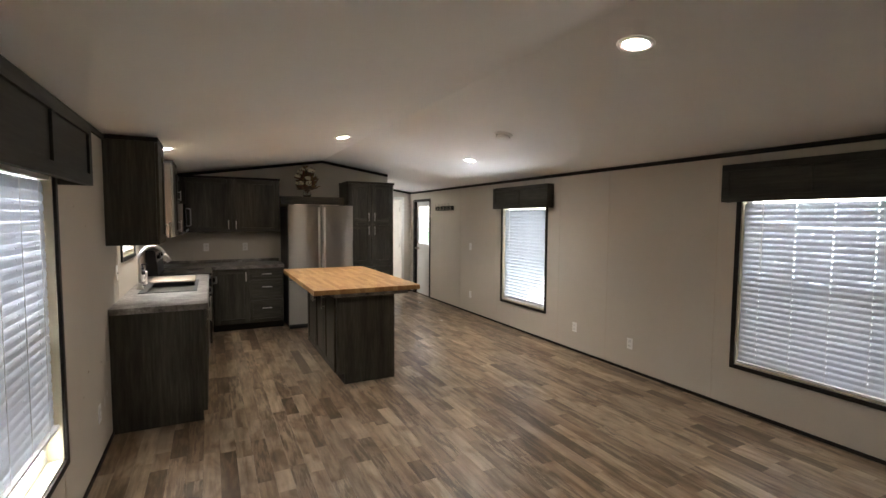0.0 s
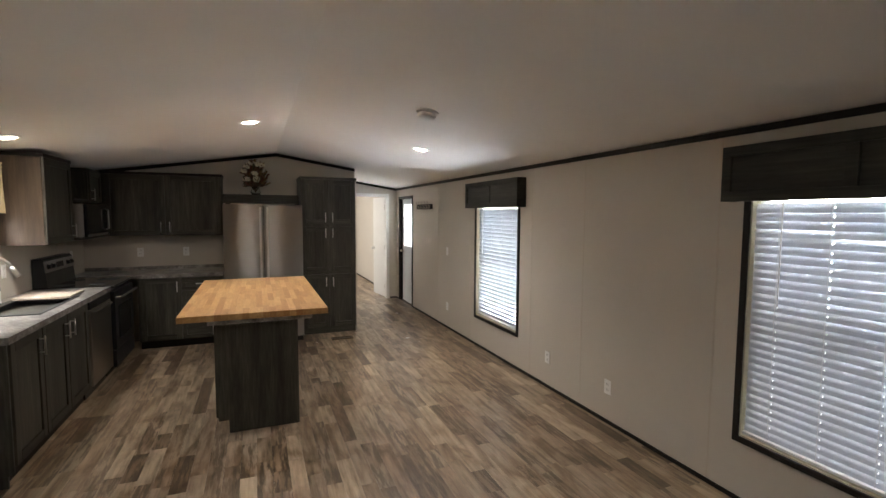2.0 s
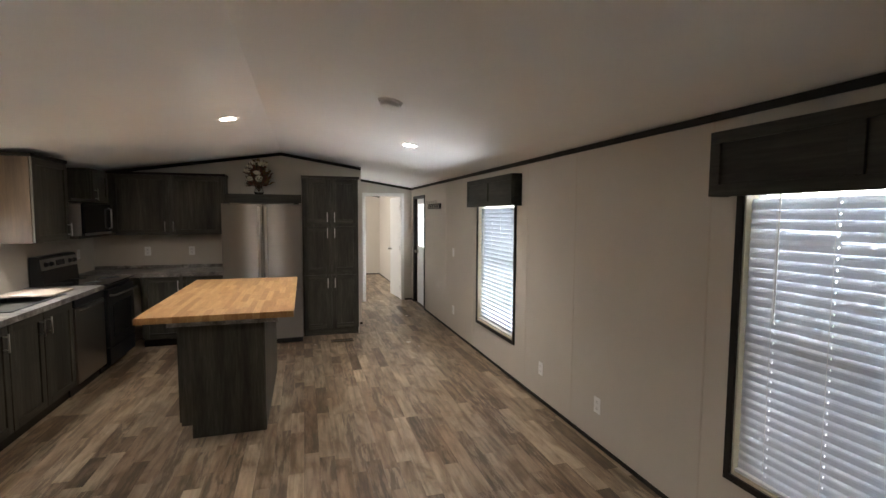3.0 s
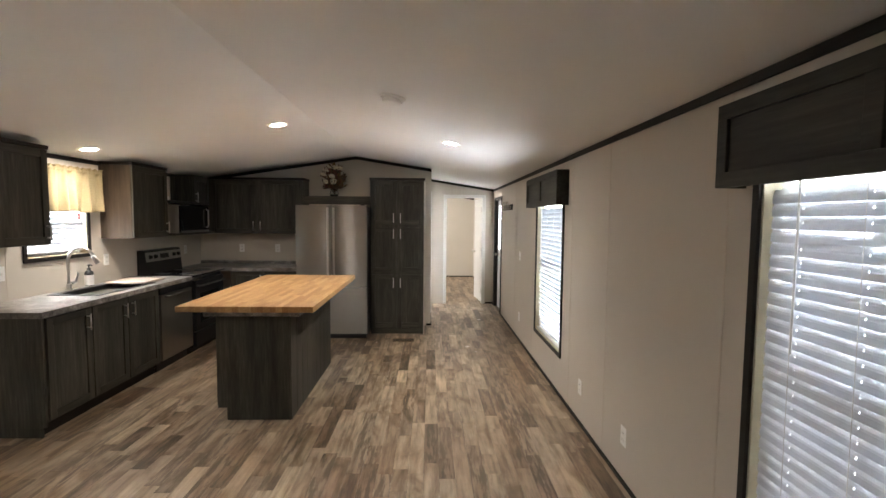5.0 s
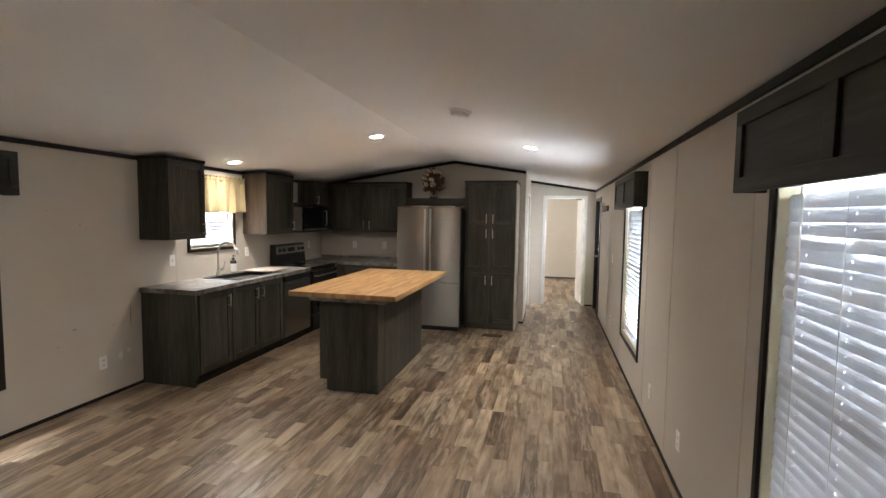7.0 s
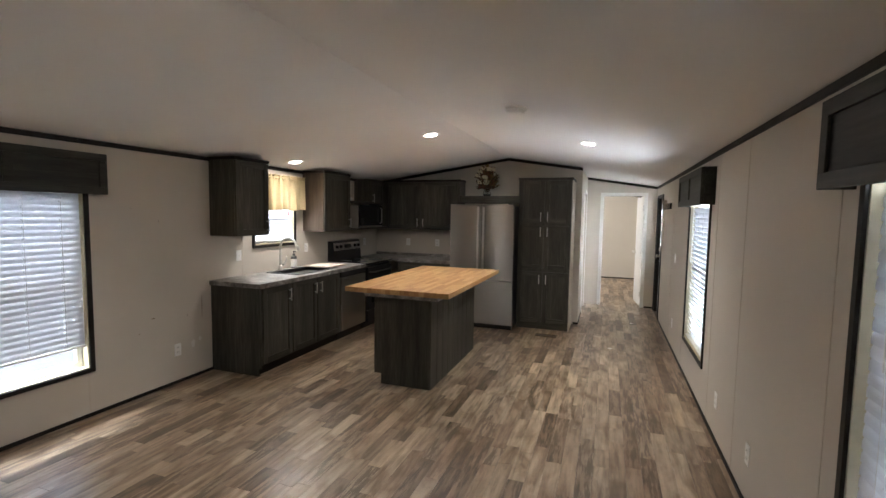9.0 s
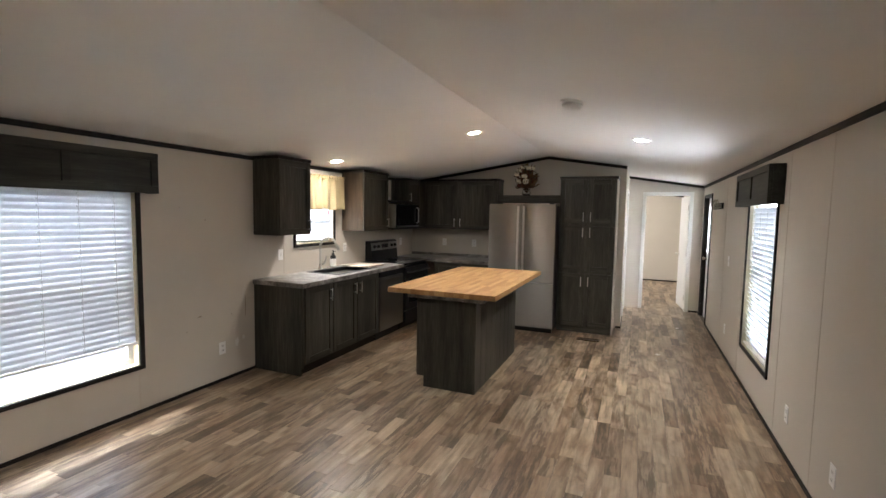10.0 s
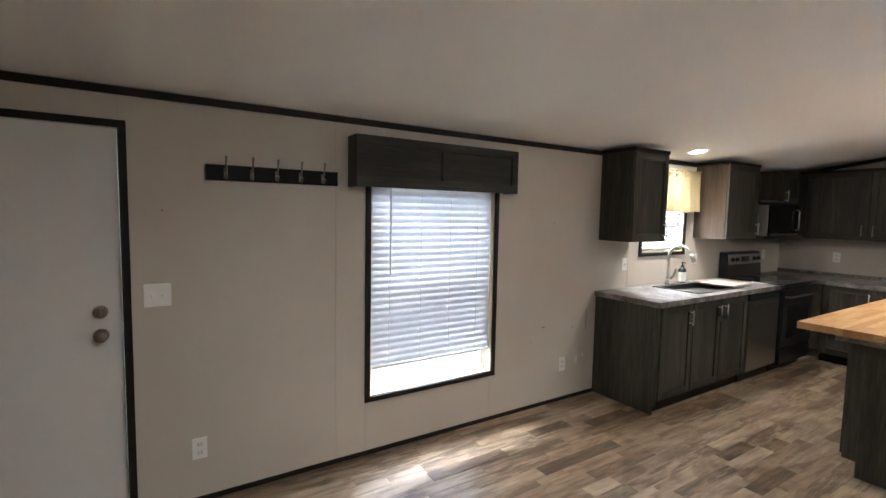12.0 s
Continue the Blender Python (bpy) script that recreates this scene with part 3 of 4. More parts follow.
# ---- doors ----


def knob(bm, at, out, r=0.027):
    x, y, z = at
    prof = [(0.032, 0.0), (0.032, 0.008), (0.012, 0.012), (0.011, 0.032), (r * 0.8, 0.036), (r, 0.048), (r * 0.85, 0.062), (r * 0.3, 0.067)]
    k = lathe(prof, sides=20)
    k.transform(Matrix.Translation(at) @ Vector((0, 0, 1)).rotation_difference(Vector(out)).to_matrix().to_4x4())
    me = bpy.data.meshes.new("tmp")
    k.to_mesh(me)
    k.free()
    bm.from_mesh(me)
    bpy.data.meshes.remove(me)
    return bm


d = thing("door_1", (L, 0.46, 0), "closed white entrance door with nickel deadbolt and knob", "door", kind="structure")
y0, y1, _, zt = FDOOR
for spec in ((y0 - 0.035, y0, 0, zt), (y1, y1 + 0.035, 0, zt), (y0 - 0.035, y1 + 0.035, zt, zt + 0.035)):
    part("casing", boxes((L, L + 0.014, *spec), bevel=0.002), M_TRIM, d, "dark brown casing")
leaf = part("door_leaf", boxes((L - 0.055, L - 0.012, y0 + 0.003, y1 - 0.003, 0.008, zt - 0.004), bevel=0.002), M_WHITE, d, "flat white leaf")
part("knob", knob(bmesh.new(), (L - 0.012, 0.83, 0.963), (1, 0, 0)), M_KNOB, leaf, "round nickel knob", True)
bm = lathe([(0.031, 0), (0.031, 0.012), (0.024, 0.018), (0.01, 0.019)], sides=20)
bm.transform(Matrix.Translation((L - 0.012, 0.83, 1.078)) @ pose(0, 0, 0, 0, 90, 0))
box(bm, L + 0.006, L + 0.022, 0.826, 0.834, 1.062, 1.094, 0.002)
part("deadbolt", bm, M_KNOB, leaf, "nickel deadbolt with thumb turn")

d = thing("door_2", (R, 9.1, 0), "grey exterior door with dark frame and nine-lite window", "door", kind="structure")
y0, y1, _, zt = EDOOR
for spec in ((y0 - 0.035, y0, 0, zt), (y1, y1 + 0.035, 0, zt), (y0 - 0.035, y1 + 0.035, zt, zt + 0.035)):
    part("casing", boxes((R - 0.014, R, *spec), bevel=0.002), M_TRIM, d, "dark brown casing")
for spec in ((y0, y0 + 0.012, 0, zt), (y1 - 0.012, y1, 0, zt), (y0 + 0.012, y1 - 0.012, zt - 0.012, zt)):
    part("jamb", boxes((R, R + 0.10, *spec)), M_TRIM, d)
ly0, ly1, lz0, lz1 = 8.87, 9.34, 1.07, 1.83
xa, xb = R + 0.055, R + 0.098
M_GREYDOOR = plain("grey_door_paint", (0.50, 0.50, 0.49), 0.45, vary=0.03)
leaf = part("door_leaf", boxes((xa, xb, y0 + 0.014, y1 - 0.014, 0.008, lz0), (xa, xb, y0 + 0.014, y1 - 0.014, lz1, zt - 0.014),
                               (xa, xb, y0 + 0.014, ly0, lz0, lz1), (xa, xb, ly1, y1 - 0.014, lz0, lz1)), M_GREYDOOR, d, "pale grey leaf")
bm = boxes((xa - 0.012, xa, ly0 - 0.02, ly1 + 0.02, lz0 - 0.02, lz0), (xa - 0.012, xa, ly0 - 0.02, ly1 + 0.02, lz1, lz1 + 0.02),
           (xa - 0.012, xa, ly0 - 0.02, ly0, lz0, lz1), (xa - 0.012, xa, ly1, ly1 + 0.02, lz0, lz1))
for k in (1, 2):
    yy, zz = ly0 + (ly1 - ly0) * k / 3, lz0 + (lz1 - lz0) * k / 3
    box(bm, xa - 0.004, xa + 0.02, yy - 0.009, yy + 0.009, lz0, lz1)
    box(bm, xa - 0.002, xa + 0.018, ly0, ly1, zz - 0.009, zz + 0.009)
part("lite_frame", bm, M_WHITE, leaf, "white muntin grid")
p = part("pane", boxes((xa + 0.021, xa + 0.026, ly0, ly1, lz0, lz1)), M_GLASS, leaf, "clear glass")
p.visible_shadow = False
part("knob", knob(bmesh.new(), (xa, y1 - 0.08, 0.96), (-1, 0, 0)), M_KNOB, leaf, "round nickel knob", True)
bm = lathe([(0.03, 0), (0.03, 0.012), (0.02, 0.02)], sides=18)
bm.transform(Matrix.Translation((xa, y1 - 0.08, 1.08)) @ pose(0, 0, 0, 0, -90, 0))
part("deadbolt", bm, M_KNOB, leaf, "nickel deadbolt")

d = thing("door_3", (3.385, HALL, 0), "white bedroom door standing open with brass-grey hinges", "door", kind="structure")
x0, x1, zt = 3.035, 3.735, 2.0
for spec in ((x0 - 0.045, x0 + 0.004, 0, zt), (x1 - 0.004, x1 + 0.045, 0, zt), (x0 - 0.045, x1 + 0.045, zt - 0.004, zt + 0.045)):
    a, b, za, zb = spec
    part("casing", boxes((a, b, HALL - 0.013, HALL, za, zb), bevel=0.003), M_WHITE, d, "white casing")
for a, b, za, zb in ((x0, x0 + 0.014, 0, zt), (x1 - 0.014, x1, 0, zt), (x0 + 0.014, x1 - 0.014, zt - 0.014, zt)):
    part("jamb", boxes((a, b, HALL, HALL + 0.1, za, zb)), M_WHITE, d)
hinge = pose(x1 - 0.016, HALL + 0.105, 0, 0, 0, -84)
bm = boxes((-0.665, 0, 0, 0.034, 0.012, zt - 0.02), bevel=0.002)
bm.transform(hinge)
leaf = part("door_leaf", bm, M_WHITE, d, "flat white leaf")
for side in (-1, 1):
    k = knob(bmesh.new(), (-0.60, 0.034 if side > 0 else 0.0, 0.95), (0, side, 0))
    k.transform(hinge)
    part("knob", k, M_NICKEL, leaf, "nickel knob", True)
for z in (0.22, 1.0, 1.78):
    k = tube(bmesh.new(), [(0.008, -0.004, z - 0.045), (0.008, -0.004, z + 0.045)], 0.007, 10)
    box(k, -0.03, 0.004, -0.002, 0.0, z - 0.045, z + 0.045)
    k.transform(hinge)
    part("hinge", k, M_NICKEL, leaf, "nickel hinge")

d = thing("door_4", (2.755, 9.15, 0), "white-cased open doorway to a dark side room", "door", kind="structure")
for a, b, za, zb in ((8.755, 8.80, 0, 2.0), (9.50, 9.545, 0, 2.0), (8.755, 9.545, 2.0, 2.045)):
    part("casing", boxes((2.755, 2.768, a, b, za, zb), bevel=0.003), M_WHITE, d, "white casing")

# ---- kitchen cabinets ----


def shaker_door(m, w, z0, z1, rail=0.06, thick=0.019, recess=0.011):
    """A framed door in local metres: along 0..w, out, up; bevelled, with a recessed panel."""
    bm = bmesh.new()
    for s in ((0, rail, 0, thick, z0, z1), (w - rail, w, 0, thick, z0, z1), (rail, w - rail, 0, thick, z0, z0 + rail), (rail, w - rail, 0, thick, z1 - rail, z1)):
        old = set(bm.faces)
        box(bm, *s, bevel=0.0026)
        if s[0] == rail:
            for f in set(bm.faces) - old:
                f.material_index = 1
    box(bm, rail - 0.002, w - rail + 0.002, 0.001, thick - recess, z0 + rail - 0.002, z1 - rail + 0.002)
    bm.transform(m)
    return bm


def bar_handle(m, u, z, length=0.13, upright=True, stand=0.032):
    bm = bmesh.new()
    h = length / 2
    if upright:
        tube(bm, [(u, stand, z - h), (u, stand, z + h)], 0.0058, 10)
        feet = [(u, z - h * 0.7), (u, z + h * 0.7)]
    else:
        tube(bm, [(u - h, stand, z), (u + h, stand, z)], 0.0058, 10)
        feet = [(u - h * 0.7, z), (u + h * 0.7, z)]
    for a, b in feet:
        tube(bm, [(a, 0.0, b), (a, stand, b)], 0.0045, 8)
    bm.transform(m)
    return bm


def add_door(cab, m, u0, u1, z0, z1, handle_u, handle_z, length=0.13, upright=True, name="door", rail=0.06):
    mm = m @ Matrix.Translation((u0, 0, 0))
    d = part(name, shaker_door(mm, u1 - u0, z0, z1, rail), M_CAB if upright else M_CABX, cab, second=M_CABX if abs(m[0][0]) > 0.5 else M_CABY)
    part("handle", bar_handle(m @ Matrix.Translation((0, 0.019, 0)), handle_u, handle_z, length, upright), M_NICKEL, d, "satin nickel bar pull", True)
    return d


UP0, UP1 = 1.37, 2.14
c = thing("wall_cabinet", (L, 4.64, UP0), "dark wood wall cabinet with one framed door, beside the kitchen window", "cabinet", "kitchen wall cabinets")
part("body", boxes((L, -0.306, 4.39, 4.858, UP0, UP1), bevel=0.002), M_CAB, c)
part("top_moulding", boxes((L, -0.284, 4.382, 4.866, UP1 - 0.02, UP1 + 0.012), bevel=0.003), M_TRIM, c, "dark cap moulding")
add_door(c, facing((-0.305, 0, 0), (0, 1, 0), (1, 0, 0)), 4.395, 4.853, UP0 + 0.006, UP1 - 0.024, 4.82, 1.47)

c = thing("wall_cabinet", (L, 6.21, UP0), "wall cabinet with pale sunlit side panel and dark door", "cabinet", "kitchen wall cabinets")
part("body", boxes((L, -0.306, 5.888, 6.515, UP0, UP1), bevel=0.002), M_SIDE, c, "lighter brown side panel")
part("top_moulding", boxes((L, -0.284, 5.88, 6.523, UP1 - 0.02, UP1 + 0.012), bevel=0.003), M_TRIM, c, "dark cap moulding")
add_door(c, facing((-0.305, 0, 0), (0, 1, 0), (1, 0, 0)), 5.893, 6.51, UP0 + 0.006, UP1 - 0.024, 6.475, 1.475)

c = thing("wall_cabinet", (L, 7.39, 1.76), "short dark wall cabinet above the microwave", "cabinet", "kitchen wall cabinets")
part("body", boxes((L, -0.341, 7.18, 7.60, 1.76, UP1), bevel=0.002), M_CAB, c)
add_door(c, facing((-0.340, 0, 0), (0, 1, 0), (1, 0, 0)), 7.185, 7.595, 1.766, UP1 - 0.02, 7.225, 1.85)
solid("microwave_shelf", boxes((L, -0.26, 6.62, 7.60, 1.372, 1.402), (L, -0.30, 6.60, 7.175, 1.765, 1.79), bevel=0.002), M_CABY, "dark wood shelf boards carrying the microwave", "shelf")

c = thing("wall_cabinet", (0.3, KITCHEN, UP0), "long dark wood wall cabinet with two framed doors", "cabinet", "kitchen wall cabinets")
part("body", boxes((L, 0.965, 7.65, KITCHEN, UP0, UP1), bevel=0.002), M_CAB, c)
part("top_moulding", boxes((-0.34, 0.975, 7.628, KITCHEN, UP1 - 0.02, UP1 + 0.012), bevel=0.003), M_TRIM, c, "dark cap moulding")
bk = facing((0, 7.65, 0), (1, 0, 0), (0, -1, 0))
add_door(c, bk, -0.31, 0.318, UP0 + 0.006, UP1 - 0.024, 0.272, 1.475)
add_door(c, bk, 0.322, 0.955, UP0 + 0.006, UP1 - 0.024, 0.368, 1.475)

# base run on the window wall
c = thing("base_cabinet", (L, 5.12, 0), "dark wood base cabinet with three framed doors under the sink", "cabinet", "kitchen base cabinets")
part("body", boxes((L, -0.022, 4.40, 5.80, 0.10, 0.877), bevel=0.002), M_CAB, c)
part("toe_kick", boxes((L, -0.07, 4.41, 5.80, 0.0, 0.10)), M_TRIM, c, "dark toe kick")
part("end_panel", boxes((L, -0.006, 4.385, 4.40, 0.075, 0.877), (L, -0.035, 4.385, 4.40, 0.0, 0.075), bevel=0.002), M_CAB, c)
bw = facing((-0.021, 0, 0), (0, 1, 0), (1, 0, 0))
add_door(c, bw, 4.425, 4.867, 0.115, 0.865, 4.812, 0.755)
add_door(c, bw, 4.877, 5.313, 0.115, 0.865, 5.264, 0.755)
add_door(c, bw, 5.323, 5.790, 0.115, 0.865, 5.368, 0.755)

dw = thing("dishwasher", (L, 6.115, 0), "stainless dishwasher with black control strip under the counter", "dishwasher")
part("tub", boxes((L, -0.032, 5.806, 6.42, 0.09, 0.872)), M_BLACK, dw)
part("door", boxes((-0.03, 0.010, 5.81, 6.416, 0.115, 0.795), bevel=0.006), M_STEEL, dw, "brushed steel door")
part("control_strip", boxes((-0.03, 0.006, 5.81, 6.416, 0.80, 0.868), bevel=0.004), M_BLACK, dw, "black control strip")
bm = tube(bmesh.new(), [(0.010, 5.88, 0.775), (0.038, 5.89, 0.775), (0.042, 5.93, 0.775), (0.042, 6.29, 0.775), (0.038, 6.33, 0.775), (0.010, 6.34, 0.775)], 0.009, 10)
part("handle", bm, M_STEEL, dw, "steel towel-bar handle", True)
part("kick_plate", boxes((-0.075, -0.06, 5.81, 6.416, 0.0, 0.10)), M_BLACK, dw)

# counter with a cut for the sink
SX0, SX1, SY0, SY1 = -0.505, -0.095, 5.09, 5.86
ct = thing("countertop", (L, 5.43, 0.877), "grey stone-look laminate countertop with sink cutout", "countertop")
part("slab", boxes((L, 0.008, 4.372, SY0, 0.877, 0.918), (L, 0.008, SY1, 6.428, 0.877, 0.918), (L, SX0, SY0, SY1, 0.877, 0.918), (SX1, 0.008, SY0, SY1, 0.877, 0.918)), M_STONE, ct)
part("front_edge", boxes((0.008, 0.014, 4.366, 6.428, 0.874, 0.9185), (L, 0.008, 4.366, 4.372, 0.874, 0.9185), bevel=0.002), M_STONE, ct)

sink = thing("kitchen_sink", (-0.3, 5.475, 0.72), "dark graphite drop-in sink in the counter", "sink")
a, b, c0, c1 = SX0, SX1, SY0, SY1
part("rim", boxes((a - 0.018, b + 0.018, c0 - 0.018, c0 + 0.012, 0.9185, 0.926), (a - 0.018, b + 0.018, c1 - 0.012, c1 + 0.018, 0.9185, 0.926),
                  (a - 0.018, a + 0.04, c0 + 0.012, c1 - 0.012, 0.9185, 0.926), (b - 0.012, b + 0.018, c0 + 0.012, c1 - 0.012, 0.9185, 0.926), bevel=0.003), M_SINK, sink)
part("basin", boxes((a + 0.004, b - 0.004, c0 + 0.004, c1 - 0.004, 0.72, 0.728), (a + 0.004, a + 0.012, c0 + 0.004, c1 - 0.004, 0.728, 0.918), (b - 0.012, b - 0.004, c0 + 0.004, c1 - 0.004, 0.728, 0.918),
                    (a + 0.012, b - 0.012, c0 + 0.004, c0 + 0.012, 0.728, 0.918), (a + 0.012, b - 0.012, c1 - 0.012, c1 - 0.004, 0.728, 0.918)), M_SINK, sink)
part("drain", lathe([(0.045, 0), (0.045, 0.004), (0.03, 0.005), (0.028, 0.002)], (-0.3, 5.45, 0.728)), M_NICKEL, sink, "steel drain ring")

fx, fy = -0.535, 5.335
f = thing("kitchen_faucet", (fx, fy, 0.918), "brushed nickel gooseneck faucet with pull-down spray head", "faucet")
part("base", lathe([(0.03, 0), (0.03, 0.008), (0.022, 0.02), (0.02, 0.05), (0.017, 0.055)], (fx, fy, 0.926), 20), M_NICKEL, f, "", True)
arc = [(fx, fy, 0.97), (fx, fy, 1.08), (fx, fy, 1.16)] + [(fx + 0.1 - 0.1 * math.cos(t), fy + 0.05 * (1 - math.cos(t)) / 2, 1.185 + 0.125 * math.sin(t)) for t in [math.pi * k / 14 for k in range(13)]]
part("neck", tube(bmesh.new(), arc, 0.0135, 14), M_NICKEL, f, "", True)
e = Vector(arc[-1])
dd = (e - Vector(arc[-2])).normalized()
part("spray_head", tube(bmesh.new(), [e, e + dd * 0.03, e + dd * 0.085], [0.015, 0.019, 0.022], 14), M_NICKEL, f, "", True)
part("lever", tube(bmesh.new(), [(fx + 0.015, fy + 0.016, 0.985), (fx + 0.035, fy + 0.04, 0.995), (fx + 0.045, fy + 0.05, 1.05), (fx + 0.048, fy + 0.052, 1.085)], [0.016, 0.014, 0.009, 0.007], 12), M_NICKEL, f, "", True)

sx, sy = -0.545, 5.60
s = thing("soap_dispenser", (sx, sy, 0.918), "amber-black soap bottle with white label and black pump", "soap bottle")
part("bottle", lathe([(0.034, 0.0), (0.037, 0.006), (0.037, 0.125), (0.03, 0.142), (0.014, 0.15), (0.014, 0.158)], (sx, sy, 0.9265), 22), M_BLACK, s, "", True)
part("label", lathe([(0.0385, 0.008), (0.0385, 0.105), (0.036, 0.106)], (sx, sy, 0.9265), 22), M_PLASTIC, s, "white paper label")
bm = lathe([(0.017, 0.155), (0.017, 0.172), (0.006, 0.174), (0.006, 0.195), (0.012, 0.196), (0.012, 0.206)], (sx, sy, 0.9265), 16)
tube(bm, [(sx, sy, 1.127), (sx + 0.035, sy - 0.01, 1.127), (sx + 0.042, sy - 0.012, 1.117)], 0.0045, 8)
part("pump", bm, M_BLACK, s)
solid("cutting_board", boxes((-0.50, -0.11, 5.73, 6.10, 0.9265, 0.944), bevel=0.004), M_BOARD, "pale wooden cutting board lying over the sink end", "cutting board")

# stove
st = thing("electric_range", (L, 6.795, 0), "black glass-top electric range with steel control panel", "stove")
part("body", boxes((L + 0.01, 0.0, 6.43, 7.17, 0.08, 0.905), bevel=0.003), M_BLACK, st)
part("plinth", boxes((L + 0.05, -0.06, 6.445, 7.155, 0.0, 0.08)), M_BLACK, st)
part("cooktop", boxes((L + 0.01, 0.045, 6.425, 7.175, 0.905, 0.926), bevel=0.004), M_BLACKG, st, "black glass cooktop")
for cx, cy, rr in ((-0.42, 6.605, 0.09), (-0.42, 6.985, 0.07), (-0.14, 6.605, 0.075), (-0.14, 6.985, 0.10)):
    part("burner_ring", lathe([(rr, 0), (rr, 0.0008), (rr - 0.006, 0.0008), (rr - 0.006, 0.0002)], (cx, cy, 0.926), 32), M_SINK, st, "grey burner marking")
part("oven_door", boxes((0.0, 0.04, 6.44, 7.16, 0.27, 0.86), bevel=0.006), M_BLACK, st, "black oven door")
part("oven_window", boxes((0.0395, 0.043, 6.545, 7.055, 0.36, 0.70), bevel=0.003), M_BLACKG, st, "dark oven glass")
part("drawer", boxes((0.0, 0.035, 6.44, 7.16, 0.09, 0.258), bevel=0.006), M_BLACK, st, "storage drawer front")
bm = tube(bmesh.new(), [(0.04, 6.475, 0.80), (0.085, 6.485, 0.80), (0.09, 6.525, 0.80), (0.09, 7.075, 0.80), (0.085, 7.115, 0.80), (0.04, 7.125, 0.80)], 0.011, 10)
part("oven_handle", bm, M_STEELX, st, "steel oven handle", True)
bm = bmesh.new()
prof = [(L + 0.012, 0.926), (-0.49, 0.926), (-0.515, 1.19), (-0.535, 1.205), (L + 0.012, 1.205)]
ends = [[bm.verts.new((x, y, z)) for x, z in prof] for y in (6.435, 7.17)]
bm.faces.new(ends[0])
bm.faces.new(ends[1][::-1])
for k in range(5):
    bm.faces.new((ends[0][k], ends[1][k], ends[1][(k + 1) % 5], ends[0][(k + 1) % 5]))
guard = part("backguard", bm, M_BLACK, st, "black raised back panel")


def on_guard(y, z, r):
    """A spot on the sloping face of the back panel."""
    return Vector((-0.49 - (z - 0.926) * 0.025 / 0.264, y, z))


lean = math.atan2(0.025, 0.264)
bm = boxes((-0.3705, 0.3705, 0, 0.004, -0.055, 0.055), bevel=0.002)
bm.transform(Matrix.Translation(on_guard(6.8, 1.125, 0)) @ pose(0, 0, 0, 0, -math.degrees(lean), 0) @ facing((0, 0, 0), (0, 1, 0), (1, 0, 0)))
part("control_panel", bm, M_STEELX, guard, "brushed steel control panel")
bm = boxes((-0.09, 0.09, 0.004, 0.006, -0.028, 0.028), bevel=0.001)
bm.transform(Matrix.Translation(on_guard(6.8, 1.125, 0)) @ pose(0, 0, 0, 0, -math.degrees(lean), 0) @ facing((0, 0, 0), (0, 1, 0), (1, 0, 0)))
part("display", bm, M_BLACKG, guard, "dark clock display")
for y in (6.505, 6.605, 6.995, 7.095):
    k = lathe([(0.026, 0), (0.026, 0.004), (0.021, 0.006), (0.019, 0.026), (0.012, 0.028)], sides=18)
    k.transform(Matrix.Translation(on_guard(y, 1.125, 0) + Vector((0.004, 0, 0))) @ pose(0, 0, 0, 0, 90 - math.degrees(lean), 0))
    part("control_knob", k, M_BLACK, guard, "black knob")

# microwave
mw = thing("microwave", (L, 7.0, 1.402), "stainless and black microwave on a shelf over the stove", "microwave")
part("case", boxes((L + 0.01, -0.245, 6.66, 7.33, 1.404, 1.735), bevel=0.004), M_CASE, mw, "pale grey metal side case")
part("door", boxes((-0.245, -0.215, 6.66, 7.33, 1.404, 1.735), bevel=0.004), M_BLACKG, mw, "black glass door")
part("handle", tube(bmesh.new(), [(-0.215, 7.27, 1.46), (-0.185, 7.27, 1.475), (-0.185, 7.27, 1.68), (-0.215, 7.27, 1.695)], 0.009, 10), M_STEEL, mw, "steel bar handle", True)
part("trim_band", boxes((-0.2155, -0.2125, 6.66, 7.33, 1.404, 1.428), bevel=0.001), M_STEELX, mw, "steel lower band")
solid("white_canister", lathe([(0.04, 0), (0.042, 0.004), (0.042, 0.05), (0.03, 0.055)], (-0.5, 6.86, 1.79), 18), M_PLASTIC, "small white canister on the microwave shelf", "canister")

# back run
c = thing("base_cabinet", (0.5, KITCHEN, 0), "dark wood base cabinet with one door and three drawers", "cabinet", "kitchen base cabinets")
part("body", boxes((0.05, 0.965, 7.351, KITCHEN, 0.10, 0.877), bevel=0.002), M_CAB, c)
part("toe_kick", boxes((0.05, 0.965, 7.42, KITCHEN, 0.0, 0.10)), M_TRIM, c, "dark toe kick")
bb = facing((0, 7.35, 0), (1, 0, 0), (0, -1, 0))
add_door(c, bb, 0.075, 0.505, 0.115, 0.865, 0.465, 0.76)
for z0, z1 in ((0.715, 0.865), (0.43, 0.705), (0.115, 0.42)):
    add_door(c, bb, 0.515, 0.955, z0, z1, 0.735, (z0 + z1) / 2 + (0.04 if z1 < 0.8 else 0), 0.13, False, "drawer", 0.04)
ct = thing("countertop", (0.2, KITCHEN, 0.877), "grey stone-look laminate countertop along the back wall", "countertop")
part("slab", boxes((L, 0.975, 7.31, KITCHEN, 0.877, 0.918)), M_STONE, ct)
part("front_edge", boxes((0.04, 0.975, 7.304, 7.31, 0.874, 0.9185), bevel=0.002), M_STONE, ct)
part("backsplash_strip", boxes((L, 0.975, 7.918, KITCHEN, 0.9185, 0.96), bevel=0.003), M_STONE, ct)

